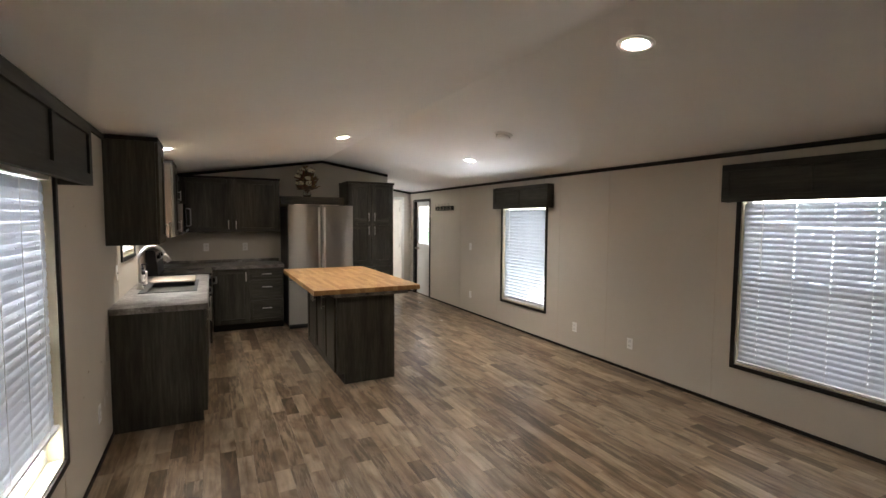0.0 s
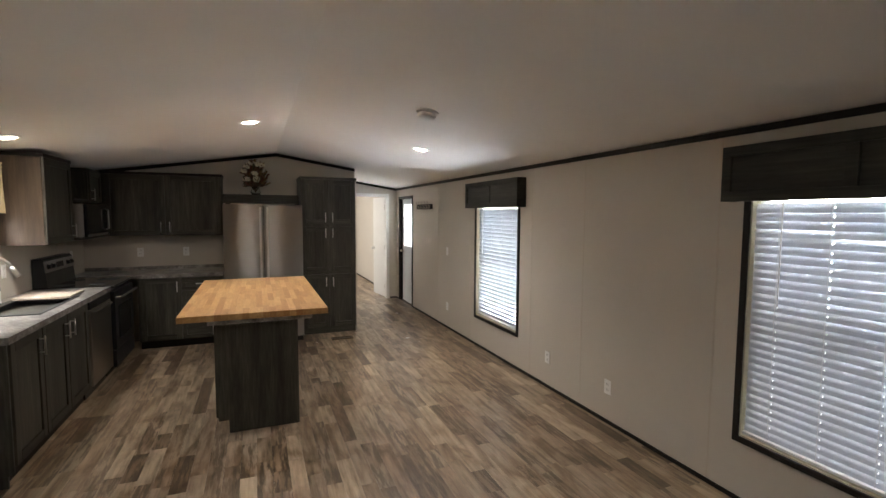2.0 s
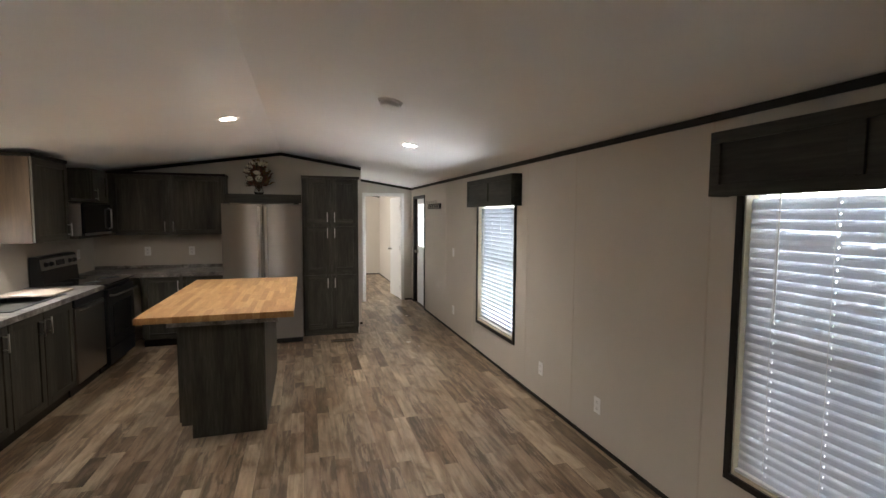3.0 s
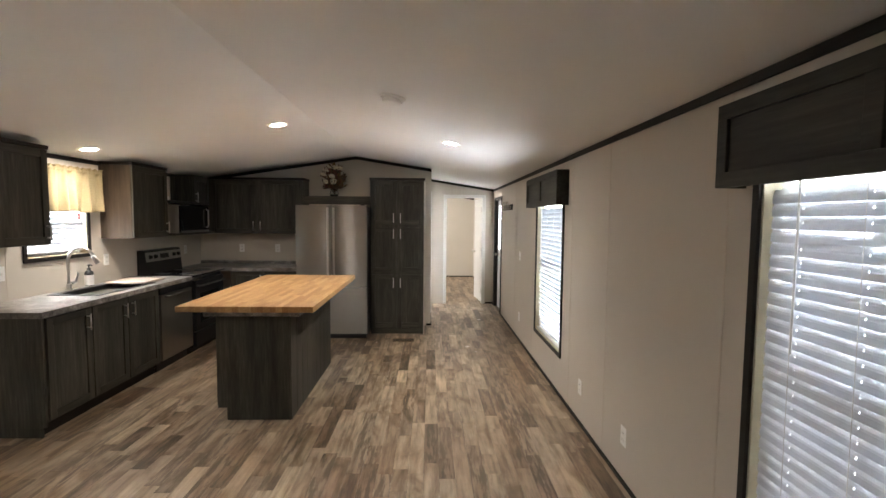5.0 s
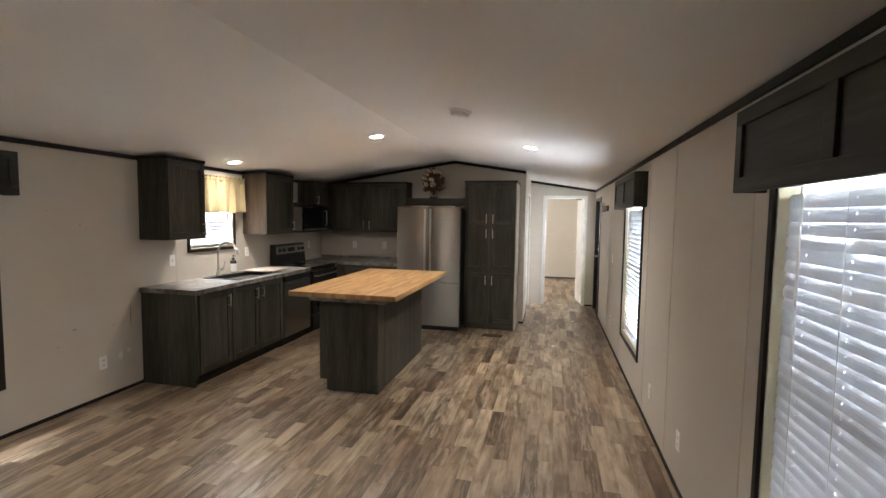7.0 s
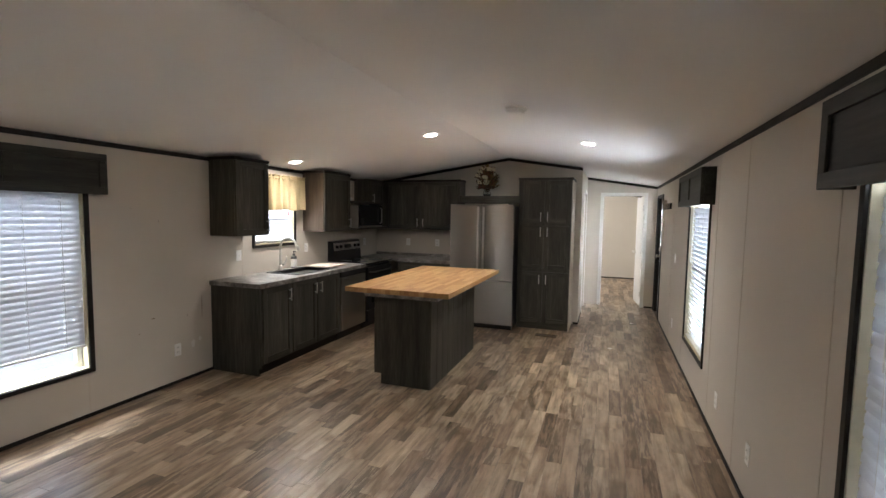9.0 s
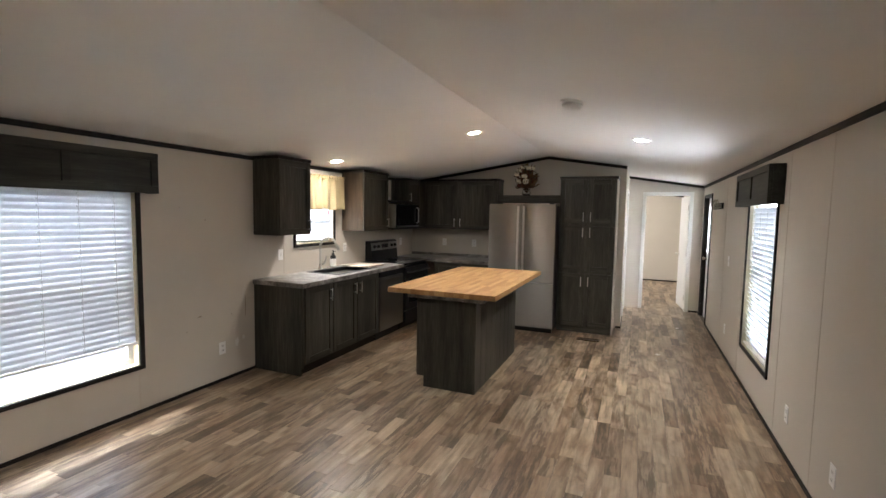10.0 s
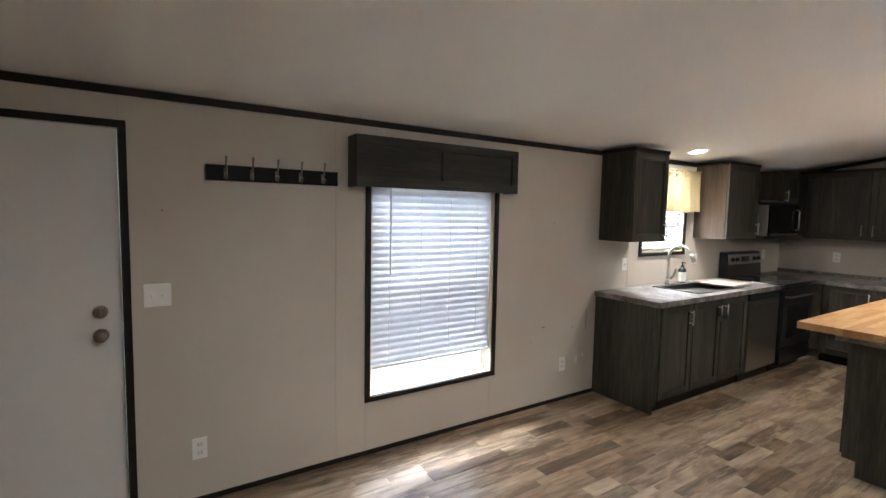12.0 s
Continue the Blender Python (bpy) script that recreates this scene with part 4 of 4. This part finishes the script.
# refrigerator
fr = thing("refrigerator", (1.46, KITCHEN, 0), "stainless french-door refrigerator with bottom freezer", "refrigerator")
part("case", boxes((1.003, 1.915, 7.18, 7.90, 0.03, 1.745), bevel=0.006), M_BLACK, fr, "dark grey case")


def bowed_front(x0, x1, z0, z1, front=7.10, rear=7.175, bow=0.012, n=36):
    """An appliance door whose face curves softly to its sides."""
    bm = bmesh.new()
    outline = [(x0, rear), (x0, front + bow + 0.006)]
    for k in range(n + 1):
        u = k / n
        outline.append((x0 + 0.005 + (x1 - x0 - 0.01) * u, front + bow * (2 * u - 1) ** 2))
    outline += [(x1, front + bow + 0.006), (x1, rear)]
    lo, hi = ([bm.verts.new((x, y, z)) for x, y in outline] for z in (z0, z1))
    bm.faces.new(lo[::-1])
    bm.faces.new(hi)
    for k in range(len(outline)):
        j = (k + 1) % len(outline)
        bm.faces.new((lo[k], lo[j], hi[j], hi[k]))
    return bm


for x0, x1 in ((0.998, 1.456), (1.464, 1.922)):
    dr = part("door", bowed_front(x0, x1, 0.70, 1.762), M_FRIDGE, fr, "brushed steel door")
    hx = x1 - 0.035 if x0 < 1.2 else x0 + 0.035
    part("handle", boxes((hx - 0.013, hx + 0.013, 7.055, 7.078, 0.76, 1.73), (hx - 0.009, hx + 0.009, 7.078, 7.10, 0.80, 0.84), (hx - 0.009, hx + 0.009, 7.078, 7.10, 1.65, 1.69), bevel=0.004), M_NICKEL, dr, "tall steel handle")
fz = part("freezer_drawer", bowed_front(0.998, 1.922, 0.075, 0.688, bow=0.012), M_FRIDGE, fr, "brushed steel freezer front")
part("grille", boxes((1.01, 1.91, 7.13, 7.18, 0.012, 0.07)), M_BLACK, fr, "black kick grille")
for x in (1.06, 1.86):
    part("foot", lathe([(0.02, 0), (0.02, 0.012), (0.012, 0.03)], (x, 7.2, 0), 12), M_BLACK, fr)
    part("hinge_cover", boxes((x - 0.03, x + 0.03, 7.12, 7.22, 1.745, 1.775), bevel=0.004), M_BLACK, fr, "grey hinge cover")

c = thing("fridge_bridge_cabinet", (1.45, KITCHEN, 1.80), "low dark wood bridge shelf above the refrigerator", "cabinet")
part("front_board", boxes((0.978, 1.918, 7.58, 7.60, 1.785, 1.90), bevel=0.002), M_CABX, c)
part("top_board", boxes((0.978, 1.918, 7.60, KITCHEN, 1.88, 1.90)), M_CABX, c)

# pantry
p = thing("pantry_cabinet", (2.3, KITCHEN, 0), "tall dark wood pantry with six framed doors", "cabinet")
PF = 7.40
part("body", boxes((1.925, 2.655, PF + 0.001, KITCHEN, 0.085, 2.125), bevel=0.002), M_CAB, p)
part("plinth", boxes((1.93, 2.65, PF + 0.02, KITCHEN, 0.0, 0.085)), M_CABX, p)
part("side_panel", boxes((2.655, 2.667, PF + 0.002, KITCHEN, 0.0, 2.125), bevel=0.001), M_WALL, p, "pale vinyl side panel")
part("top_moulding", boxes((1.918, 2.672, PF - 0.022, KITCHEN, 2.11, 2.145), bevel=0.003), M_CABX, p, "dark cap moulding")
pm = facing((0, PF, 0), (1, 0, 0), (0, -1, 0))
for z0, z1, hz in ((1.515, 2.10, 1.60), (0.865, 1.475, 1.39), (0.10, 0.825, 0.72)):
    add_door(p, pm, 1.935, 2.288, z0, z1, 2.245, hz)
    add_door(p, pm, 2.296, 2.648, z0, z1, 2.339, hz)

# island
i = thing("kitchen_island", (1.36, 5.4, 0), "dark wood kitchen island base with plank-grooved side", "kitchen island")
IX0, IX1, IY0, IY1 = 1.06, 1.655, 4.68, 6.12
part("body", boxes((IX0 + 0.02, IX1 - 0.008, IY0 + 0.012, IY1, 0.10, 0.854), bevel=0.002), M_CAB, i)
part("toe_kick", boxes((IX0 + 0.09, IX1 - 0.008, IY0 + 0.012, IY1, 0.0, 0.10)), M_TRIM, i, "recessed toe kick")
bm = boxes((IX0 + 0.02, IX1 - 0.008, IY0, IY0 + 0.012, 0.10, 0.854), (IX0 + 0.09, IX1 - 0.008, IY0, IY0 + 0.012, 0.0, 0.10))
part("end_panel", bm, M_CAB, i)
n, w = 9, (IY1 - IY0) / 9
for k in range(n):
    part("panel_board", boxes((IX1 - 0.008, IX1, IY0 + k * w + 0.001, IY0 + (k + 1) * w - 0.001, 0.0, 0.854), bevel=0.0025), M_CAB, i)
im = facing((IX0 + 0.02, 0, 0), (0, 1, 0), (-1, 0, 0))
for k in range(3):
    a, b = IY0 + 0.03 + k * 0.445, IY0 + 0.465 + k * 0.445
    add_door(i, im, a, b, 0.115, 0.835, b - 0.04 if k < 2 else a + 0.04, 0.73)
part("under_slab", boxes((1.03, 1.755, 4.575, 6.36, 0.852, 0.890), bevel=0.003), M_STONE, i, "grey stone-look laminate edge")

top = thing("butcher_block_top", (1.355, 5.53, 0.890), "honey-toned butcher block worktop laid on the island", "countertop")
TX0, TX1, TY0, TY1 = 0.845, 1.868, 4.535, 6.475
rows = 22
rng = random.Random(4)
sw = (TX1 - TX0) / rows
for r in range(rows):
    y = TY0
    first = True
    while y < TY1 - 1e-6:
        ln = rng.uniform(0.28, 0.62) if not first else rng.uniform(0.14, 0.5)
        first = False
        y2 = min(TY1, y + ln)
        if TY1 - y2 < 0.12:
            y2 = TY1
        part("stave", boxes((TX0 + r * sw, TX0 + (r + 1) * sw - 0.0004, y, y2 - 0.0004, 0.890, 0.934)), M_BLOCK, top)
        y = y2

# flowers
vx, vy, vz = 1.375, 7.72, 1.90
fl = thing("dried_flower_bouquet", (vx, vy, vz), "dried autumn flowers in a small clear glass vase", "flowers")
part("vase", lathe([(0.04, 0.0), (0.055, 0.01), (0.064, 0.04), (0.05, 0.075), (0.045, 0.09), (0.055, 0.10), (0.051, 0.10), (0.041, 0.09), (0.046, 0.072), (0.058, 0.04), (0.048, 0.014)], (vx, vy, vz), 20), M_GLASS, fl, "clear glass vase", True)
rng = random.Random(7)
tones = [plain("dry_leaf_brown", (0.085, 0.045, 0.022), 0.7, vary=0.3), plain("dry_leaf_red", (0.13, 0.032, 0.02), 0.7, vary=0.3),
         plain("dry_leaf_gold", (0.20, 0.12, 0.04), 0.7, vary=0.3), plain("dry_leaf_olive", (0.055, 0.05, 0.022), 0.7, vary=0.3)]
M_PETAL = plain("cream_petal", (0.80, 0.72, 0.55), 0.7, vary=0.15, scale=30)
stems = bmesh.new()
leaves = [bmesh.new() for _ in tones]


def leaf_at(bm, at, d, length, width):
    """A curved pointed leaf with a middle rib."""
    d = d.normalized()
    s = d.cross(Vector((rng.uniform(-1, 1), rng.uniform(-1, 1), rng.uniform(-1, 1)))).normalized()
    n = d.cross(s)
    mid = [bm.verts.new(at + d * (length * t) + n * (0.25 * length * t * t)) for t in (0, 0.35, 0.7, 1.0)]
    lf = [bm.verts.new(at + d * (length * t) + s * (width * q) - n * (0.1 * width)) for t, q in ((0.35, 0.5), (0.7, 0.36))]
    rt = [bm.verts.new(at + d * (length * t) - s * (width * q) - n * (0.1 * width)) for t, q in ((0.35, 0.5), (0.7, 0.36))]
    for side in (lf, rt):
        bm.faces.new((mid[0], mid[1], side[0]))
        bm.faces.new((mid[1], mid[2], side[1], side[0]))
        bm.faces.new((mid[2], mid[3], side[1]))


heads = []
for k in range(84):
    a, up = rng.uniform(0, 2 * math.pi), rng.uniform(0.0, 1.0)
    spread = 0.165 * math.sin(math.pi * (0.24 + 0.66 * up)) * rng.uniform(0.4, 1.0)
    tip = Vector((vx + spread * math.cos(a), vy + spread * math.sin(a) * 0.8, vz + 0.11 + 0.31 * up))
    base = Vector((vx, vy, vz + 0.03))
    knee = base.lerp(tip, 0.5) + Vector((0, 0, 0.04))
    tube(stems, [base, knee, tip], 0.0018, 5)
    heads.append(tip)
    for q in range(9):
        at = knee.lerp(tip, rng.uniform(0.1, 1.1))
        leaf_at(leaves[rng.randrange(4)], at, (at - base).normalized() + Vector((rng.uniform(-1, 1), rng.uniform(-1, 1), rng.uniform(-0.7, 0.9))), rng.uniform(0.04, 0.09), rng.uniform(0.018, 0.036))
part("stems", stems, tones[0], fl, "brown stems")
for bm, mt in zip(leaves, tones):
    tagged(part("leaves", bm, mt, fl), kind="stuff")
for tip in heads[::5]:
    bm = bmesh.new()
    for ring, (count, open_) in enumerate(((5, 0.25), (7, 0.7), (8, 1.1))):
        for q in range(count):
            a = 2 * math.pi * q / count + ring
            leaf_at(bm, tip, Vector((open_ * math.cos(a), open_ * math.sin(a), 1.0)), 0.062, 0.05)
    part("blossom", bm, M_PETAL, fl, "cream blossom")

# curtain over the kitchen window
cu = thing("window_curtain", (L + 0.06, 5.36, 1.62), "short pale yellow ruffled cotton valance on a rod", "curtain")
part("rod", tube(bmesh.new(), [(L + 0.062, 4.87, 2.018), (L + 0.062, 5.85, 2.018)], 0.006, 10), M_TRIM, cu, "dark curtain rod")
bm = bmesh.new()
cols = 200
rng = random.Random(3)
ph = [rng.uniform(0, 6.28) for _ in range(4)]
rows_z = (2.052, 2.044, 2.034, 2.027, 2.018, 2.006, 1.998, 1.97, 1.92, 1.87, 1.82, 1.77, 1.73, 1.705, 1.699, 1.68, 1.655, 1.637)
grid = []
for r, z in enumerate(rows_z):
    v = (2.006 - z) / 0.37
    row = []
    for q in range(cols + 1):
        y = 4.88 + 0.955 * q / cols
        fold = math.sin(y * 41 + ph[0] + 1.3 * math.sin(y * 9 + ph[2])) + 0.45 * math.sin(y * 71 + ph[1])
        crimp = math.sin(y * 118 + ph[3]) + 0.6 * math.sin(y * 197 + ph[1])
        if v <= 0:
            # ruffled heading above the pocket, pocket round the rod
            head = max(0.0, (z - 2.027) / 0.025)
            wob = 0.010 * crimp * head + 0.0025 * crimp + (0.013 if r == 4 else 0.004)
            lift = 0.006 * head * math.sin(y * 83 + ph[2])
        else:
            wob = (0.009 + 0.019 * v) * fold + 0.003 * crimp * max(0.0, 1 - 3 * v) + (0.0022 if r in (13, 14) else 0.0)
            lift = 0.006 * v * math.sin(y * 17 + ph[1])
        row.append(bm.verts.new((L + 0.066 + wob, y, z + lift)))
    grid.append(row)
for r in range(len(rows_z) - 1):
    for q in range(cols):
        bm.faces.new((grid[r][q], grid[r][q + 1], grid[r + 1][q + 1], grid[r + 1][q]))
thicken(bm, 0.0015)
part("cloth", bm, M_CURT, cu, "gathered pale yellow cloth", True)
solid("hanging_tag", boxes((L + 0.03, L + 0.034, 5.55, 5.57, 1.57, 1.625), bevel=0.001), M_RED, "small red tag hanging at the kitchen blind", "tag")

# ---- ceiling fixtures ----


def downlight(x, y):
    m = Matrix.Translation((x, y, ceil_z(x))) @ pose(0, 0, 0, 0, math.degrees(math.atan(SLOPE)) * (1 if x > MID else -1), 0)
    d = new("recessed_light")
    d.matrix_world = m
    tagged(d, "round white recessed ceiling light, switched on", "ceiling light", "recessed ceiling lights")
    for name, prof, mat in (("trim_ring", [(0.062, -0.001), (0.066, -0.006), (0.088, -0.005), (0.092, 0.002), (0.06, 0.002)], M_PLASTIC),
                            ("diffuser", [(0.061, 0.001), (0.0605, -0.002), (0.052, -0.0035), (0.03, -0.0045), (0.001, -0.005)], M_LED)):
        ob = new(name, to_mesh(name, lathe(prof, sides=28), mat, True))
        ob.parent = d
    return d


for x, y in LAMPS:
    downlight(x, y)

sm = new("smoke_detector")
sm.matrix_world = Matrix.Translation((2.50, 4.06, ceil_z(2.5))) @ pose(0, 0, 0, 0, math.degrees(math.atan(SLOPE)), 0)
tagged(sm, "round white smoke detector on the ceiling", "smoke detector")
for name, prof in (("base", [(0.082, 0.002), (0.082, -0.006), (0.076, -0.011), (0.06, 0.002)]), ("cover", [(0.052, -0.012), (0.052, -0.018), (0.064, -0.021), (0.064, -0.036), (0.054, -0.043), (0.02, -0.046), (0.001, -0.046)])):
    ob = new(name, to_mesh(name, lathe(prof, sides=28), M_PLASTIC, False))
    ob.parent = sm

# ---- wall plates, racks, small things ----


def plate(at, out, gang, kind_):
    """A wall plate with switches or sockets; out is the way it faces."""
    name = "light_switch" if kind_ == "switch" else "power_outlet"
    words = "white wall switch plate" if kind_ == "switch" else "white duplex outlet plate on the wall"
    t = thing(name, at, words if gang == 1 else "white double wall switch plate beside the door", "switch" if kind_ == "switch" else "outlet")
    side = Vector((0, 0, 1)).cross(Vector(out))
    m = facing(at, side, out)
    w = 0.036 if gang == 1 else 0.059
    bm = boxes((-w, w, 0, 0.005, -0.058, 0.058), bevel=0.002)
    bm.transform(m)
    pl = part("cover_plate", bm, M_PLASTIC, t)
    for g_ in ([0.0] if gang == 1 else [-0.023, 0.023]):
        if kind_ == "switch":
            bm = boxes((g_ - 0.005, g_ + 0.005, 0.004, 0.014, -0.011, 0.008), bevel=0.002)
            bm.transform(m)
            part("toggle", bm, M_WHITE, t)
        else:
            for dz in (-0.022, 0.022):
                bm = boxes((g_ - 0.016, g_ + 0.016, 0.004, 0.0068, dz - 0.014, dz + 0.014), bevel=0.002)
                bm.transform(m)
                so = part("socket", bm, M_WHITE, t)
                bm = boxes((g_ - 0.008, g_ - 0.006, 0.0066, 0.0072, dz - 0.005, dz + 0.005), (g_ + 0.006, g_ + 0.008, 0.0066, 0.0072, dz - 0.005, dz + 0.005))
                bm.transform(m)
                part("slot", bm, M_BLACK, so)
    return t


plate((L, 1.064, 1.142), (1, 0, 0), 2, "switch")
plate((L, 1.237, 0.298), (1, 0, 0), 1, "outlet")
plate((L, 3.985, 0.315), (1, 0, 0), 1, "outlet")
plate((L, 4.765, 1.14), (1, 0, 0), 1, "switch")
plate((L, 5.95, 1.15), (1, 0, 0), 1, "outlet")
plate((L, 7.50, 1.15), (1, 0, 0), 1, "outlet")
plate((R, 3.78, 0.292), (-1, 0, 0), 1, "outlet")
plate((R, 4.60, 0.292), (-1, 0, 0), 1, "outlet")
plate((R, 7.10, 0.315), (-1, 0, 0), 1, "outlet")
plate((R, 7.11, 1.12), (-1, 0, 0), 1, "switch")
plate((0.50, KITCHEN, 1.145), (0, -1, 0), 1, "outlet")
plate((-0.02, KITCHEN, 1.145), (0, -1, 0), 1, "outlet")


def coat_rack(y0, y1, z0, z1, face, out):
    t = thing("coat_rack", (face, (y0 + y1) / 2, z0), "black wall board with five nickel coat hooks", "coat rack", "coat racks")
    a, b = sorted((face, face + out * 0.018))
    part("board", boxes((a, b, y0, y1, z0, z1), bevel=0.003), M_RACK, t)
    for k in range(5):
        y = y0 + (y1 - y0) * (0.13 + 0.185 * k)
        x = face + out * 0.018
        zc = (z0 + z1) / 2
        bm = boxes((min(x, x + out * 0.003), max(x, x + out * 0.003), y - 0.009, y + 0.009, zc - 0.03, zc + 0.022), bevel=0.001)
        tube(bm, [(x, y, zc + 0.008), (x + out * 0.022, y, zc + 0.02), (x + out * 0.034, y, zc + 0.05), (x + out * 0.044, y, zc + 0.085)], [0.005, 0.005, 0.0045, 0.007], 8)
        tube(bm, [(x, y, zc - 0.012), (x + out * 0.02, y, zc - 0.03), (x + out * 0.034, y, zc - 0.022), (x + out * 0.038, y, zc - 0.006)], [0.005, 0.005, 0.005, 0.007], 8)
        part("hook", bm, M_KNOB, t, "nickel double hook")
    return t


coat_rack(1.293, 1.996, 1.73, 1.812, L, 1)
coat_rack(7.72, 8.44, 1.735, 1.815, R, -1)
solid("wall_pin", lathe([(0.005, 0), (0.005, 0.004), (0.002, 0.006)], (0, 0, 0), 10), M_BULB, "small brass pin in the wall", "pin").matrix_world = Matrix.Translation((L, 1.094, 1.568)) @ pose(0, 0, 0, 0, 90, 0)

vt = thing("floor_register", (2.40, 7.07, 0), "brown metal floor register by the pantry", "floor vent")
M_REG = plain("brown_register", (0.10, 0.07, 0.045), 0.4, metal=0.4)
part("frame", boxes((2.26, 2.54, 7.01, 7.022, 0, 0.006), (2.26, 2.54, 7.118, 7.13, 0, 0.006), (2.26, 2.272, 7.022, 7.118, 0, 0.006), (2.528, 2.54, 7.022, 7.118, 0, 0.006), bevel=0.0015), M_REG, vt)
# flat black sheet stands in for the shade of an open duct
part("dark_well", boxes((2.272, 2.528, 7.022, 7.118, 0.0002, 0.001)), M_BLACK, vt)
for k in range(15):
    x = 2.278 + k * 0.0172
    part("slat", boxes((x, x + 0.006, 7.022, 7.118, 0.001, 0.005)), M_REG, vt)

rng = random.Random(11)
for x, y, s in ((3.215, 6.755, 0.035), (3.30, 6.55, 0.014), (3.52, 8.3, 0.03), (2.06, 6.95, 0.015)):
    bm = bmesh.new()
    pts = [bm.verts.new((x + s * math.cos(a) * rng.uniform(0.5, 1), y + s * math.sin(a) * rng.uniform(0.5, 1), 0.0035 + rng.uniform(0, 0.004))) for a in (0, 1.1, 2.2, 3.3, 4.3, 5.3)]
    bm.faces.new(pts)
    thicken(bm, 0.0015)
    solid("floor_scrap", bm, M_DEBRIS, "small crumpled white scrap on the floor", "scrap", group="floor scraps")

# ---- floor planks ----
rng = random.Random(33)
PW = 0.098
near_mesh = {}
rest = bmesh.new()
made = 0
x = L
while x < R - 0.001:
    x2 = min(R, x + PW)
    y = BACK + rng.uniform(-0.5, 0)
    while y < FAR:
        ln = rng.choice((0.24, 0.36, 0.46, 0.58, 0.72, 0.90))
        a, b = max(BACK, y), min(FAR, y + ln)
        y += ln
        if b - a < 0.02:
            continue
        if made < 300 and 1.2 < a and b < 5.4 and (x > 1.7 or (0.2 < x and b < 4.6)) and x < 3.7:
            key = round(x2 - x, 4), round(b - a, 3)
            if key not in near_mesh:
                w2, l2 = key[0] / 2 - 0.0005, key[1] / 2 - 0.0005
                near_mesh[key] = to_mesh("plank", boxes((-w2, w2, -l2, l2, -0.004, 0.0)), M_FLOOR)
            ob = new("plank", near_mesh[key])
            ob.location = ((x + x2) / 2, (a + b) / 2, 0)
            ob.parent = floor
            made += 1
        else:
            v = [rest.verts.new(p_) for p_ in ((x + 0.0005, a + 0.0005, 0), (x2 - 0.0005, a + 0.0005, 0), (x2 - 0.0005, b - 0.0005, 0), (x + 0.0005, b - 0.0005, 0),
                                              (x + 0.0005, a + 0.0005, -0.004), (x2 - 0.0005, a + 0.0005, -0.004), (x2 - 0.0005, b - 0.0005, -0.004), (x + 0.0005, b - 0.0005, -0.004))]
            rest.faces.new(v[:4])
            for k in range(4):
                rest.faces.new((v[k], v[k + 4], v[(k + 1) % 4 + 4], v[(k + 1) % 4]))
    x = x2
tagged(part("planks", rest, M_FLOOR, floor), kind="stuff")
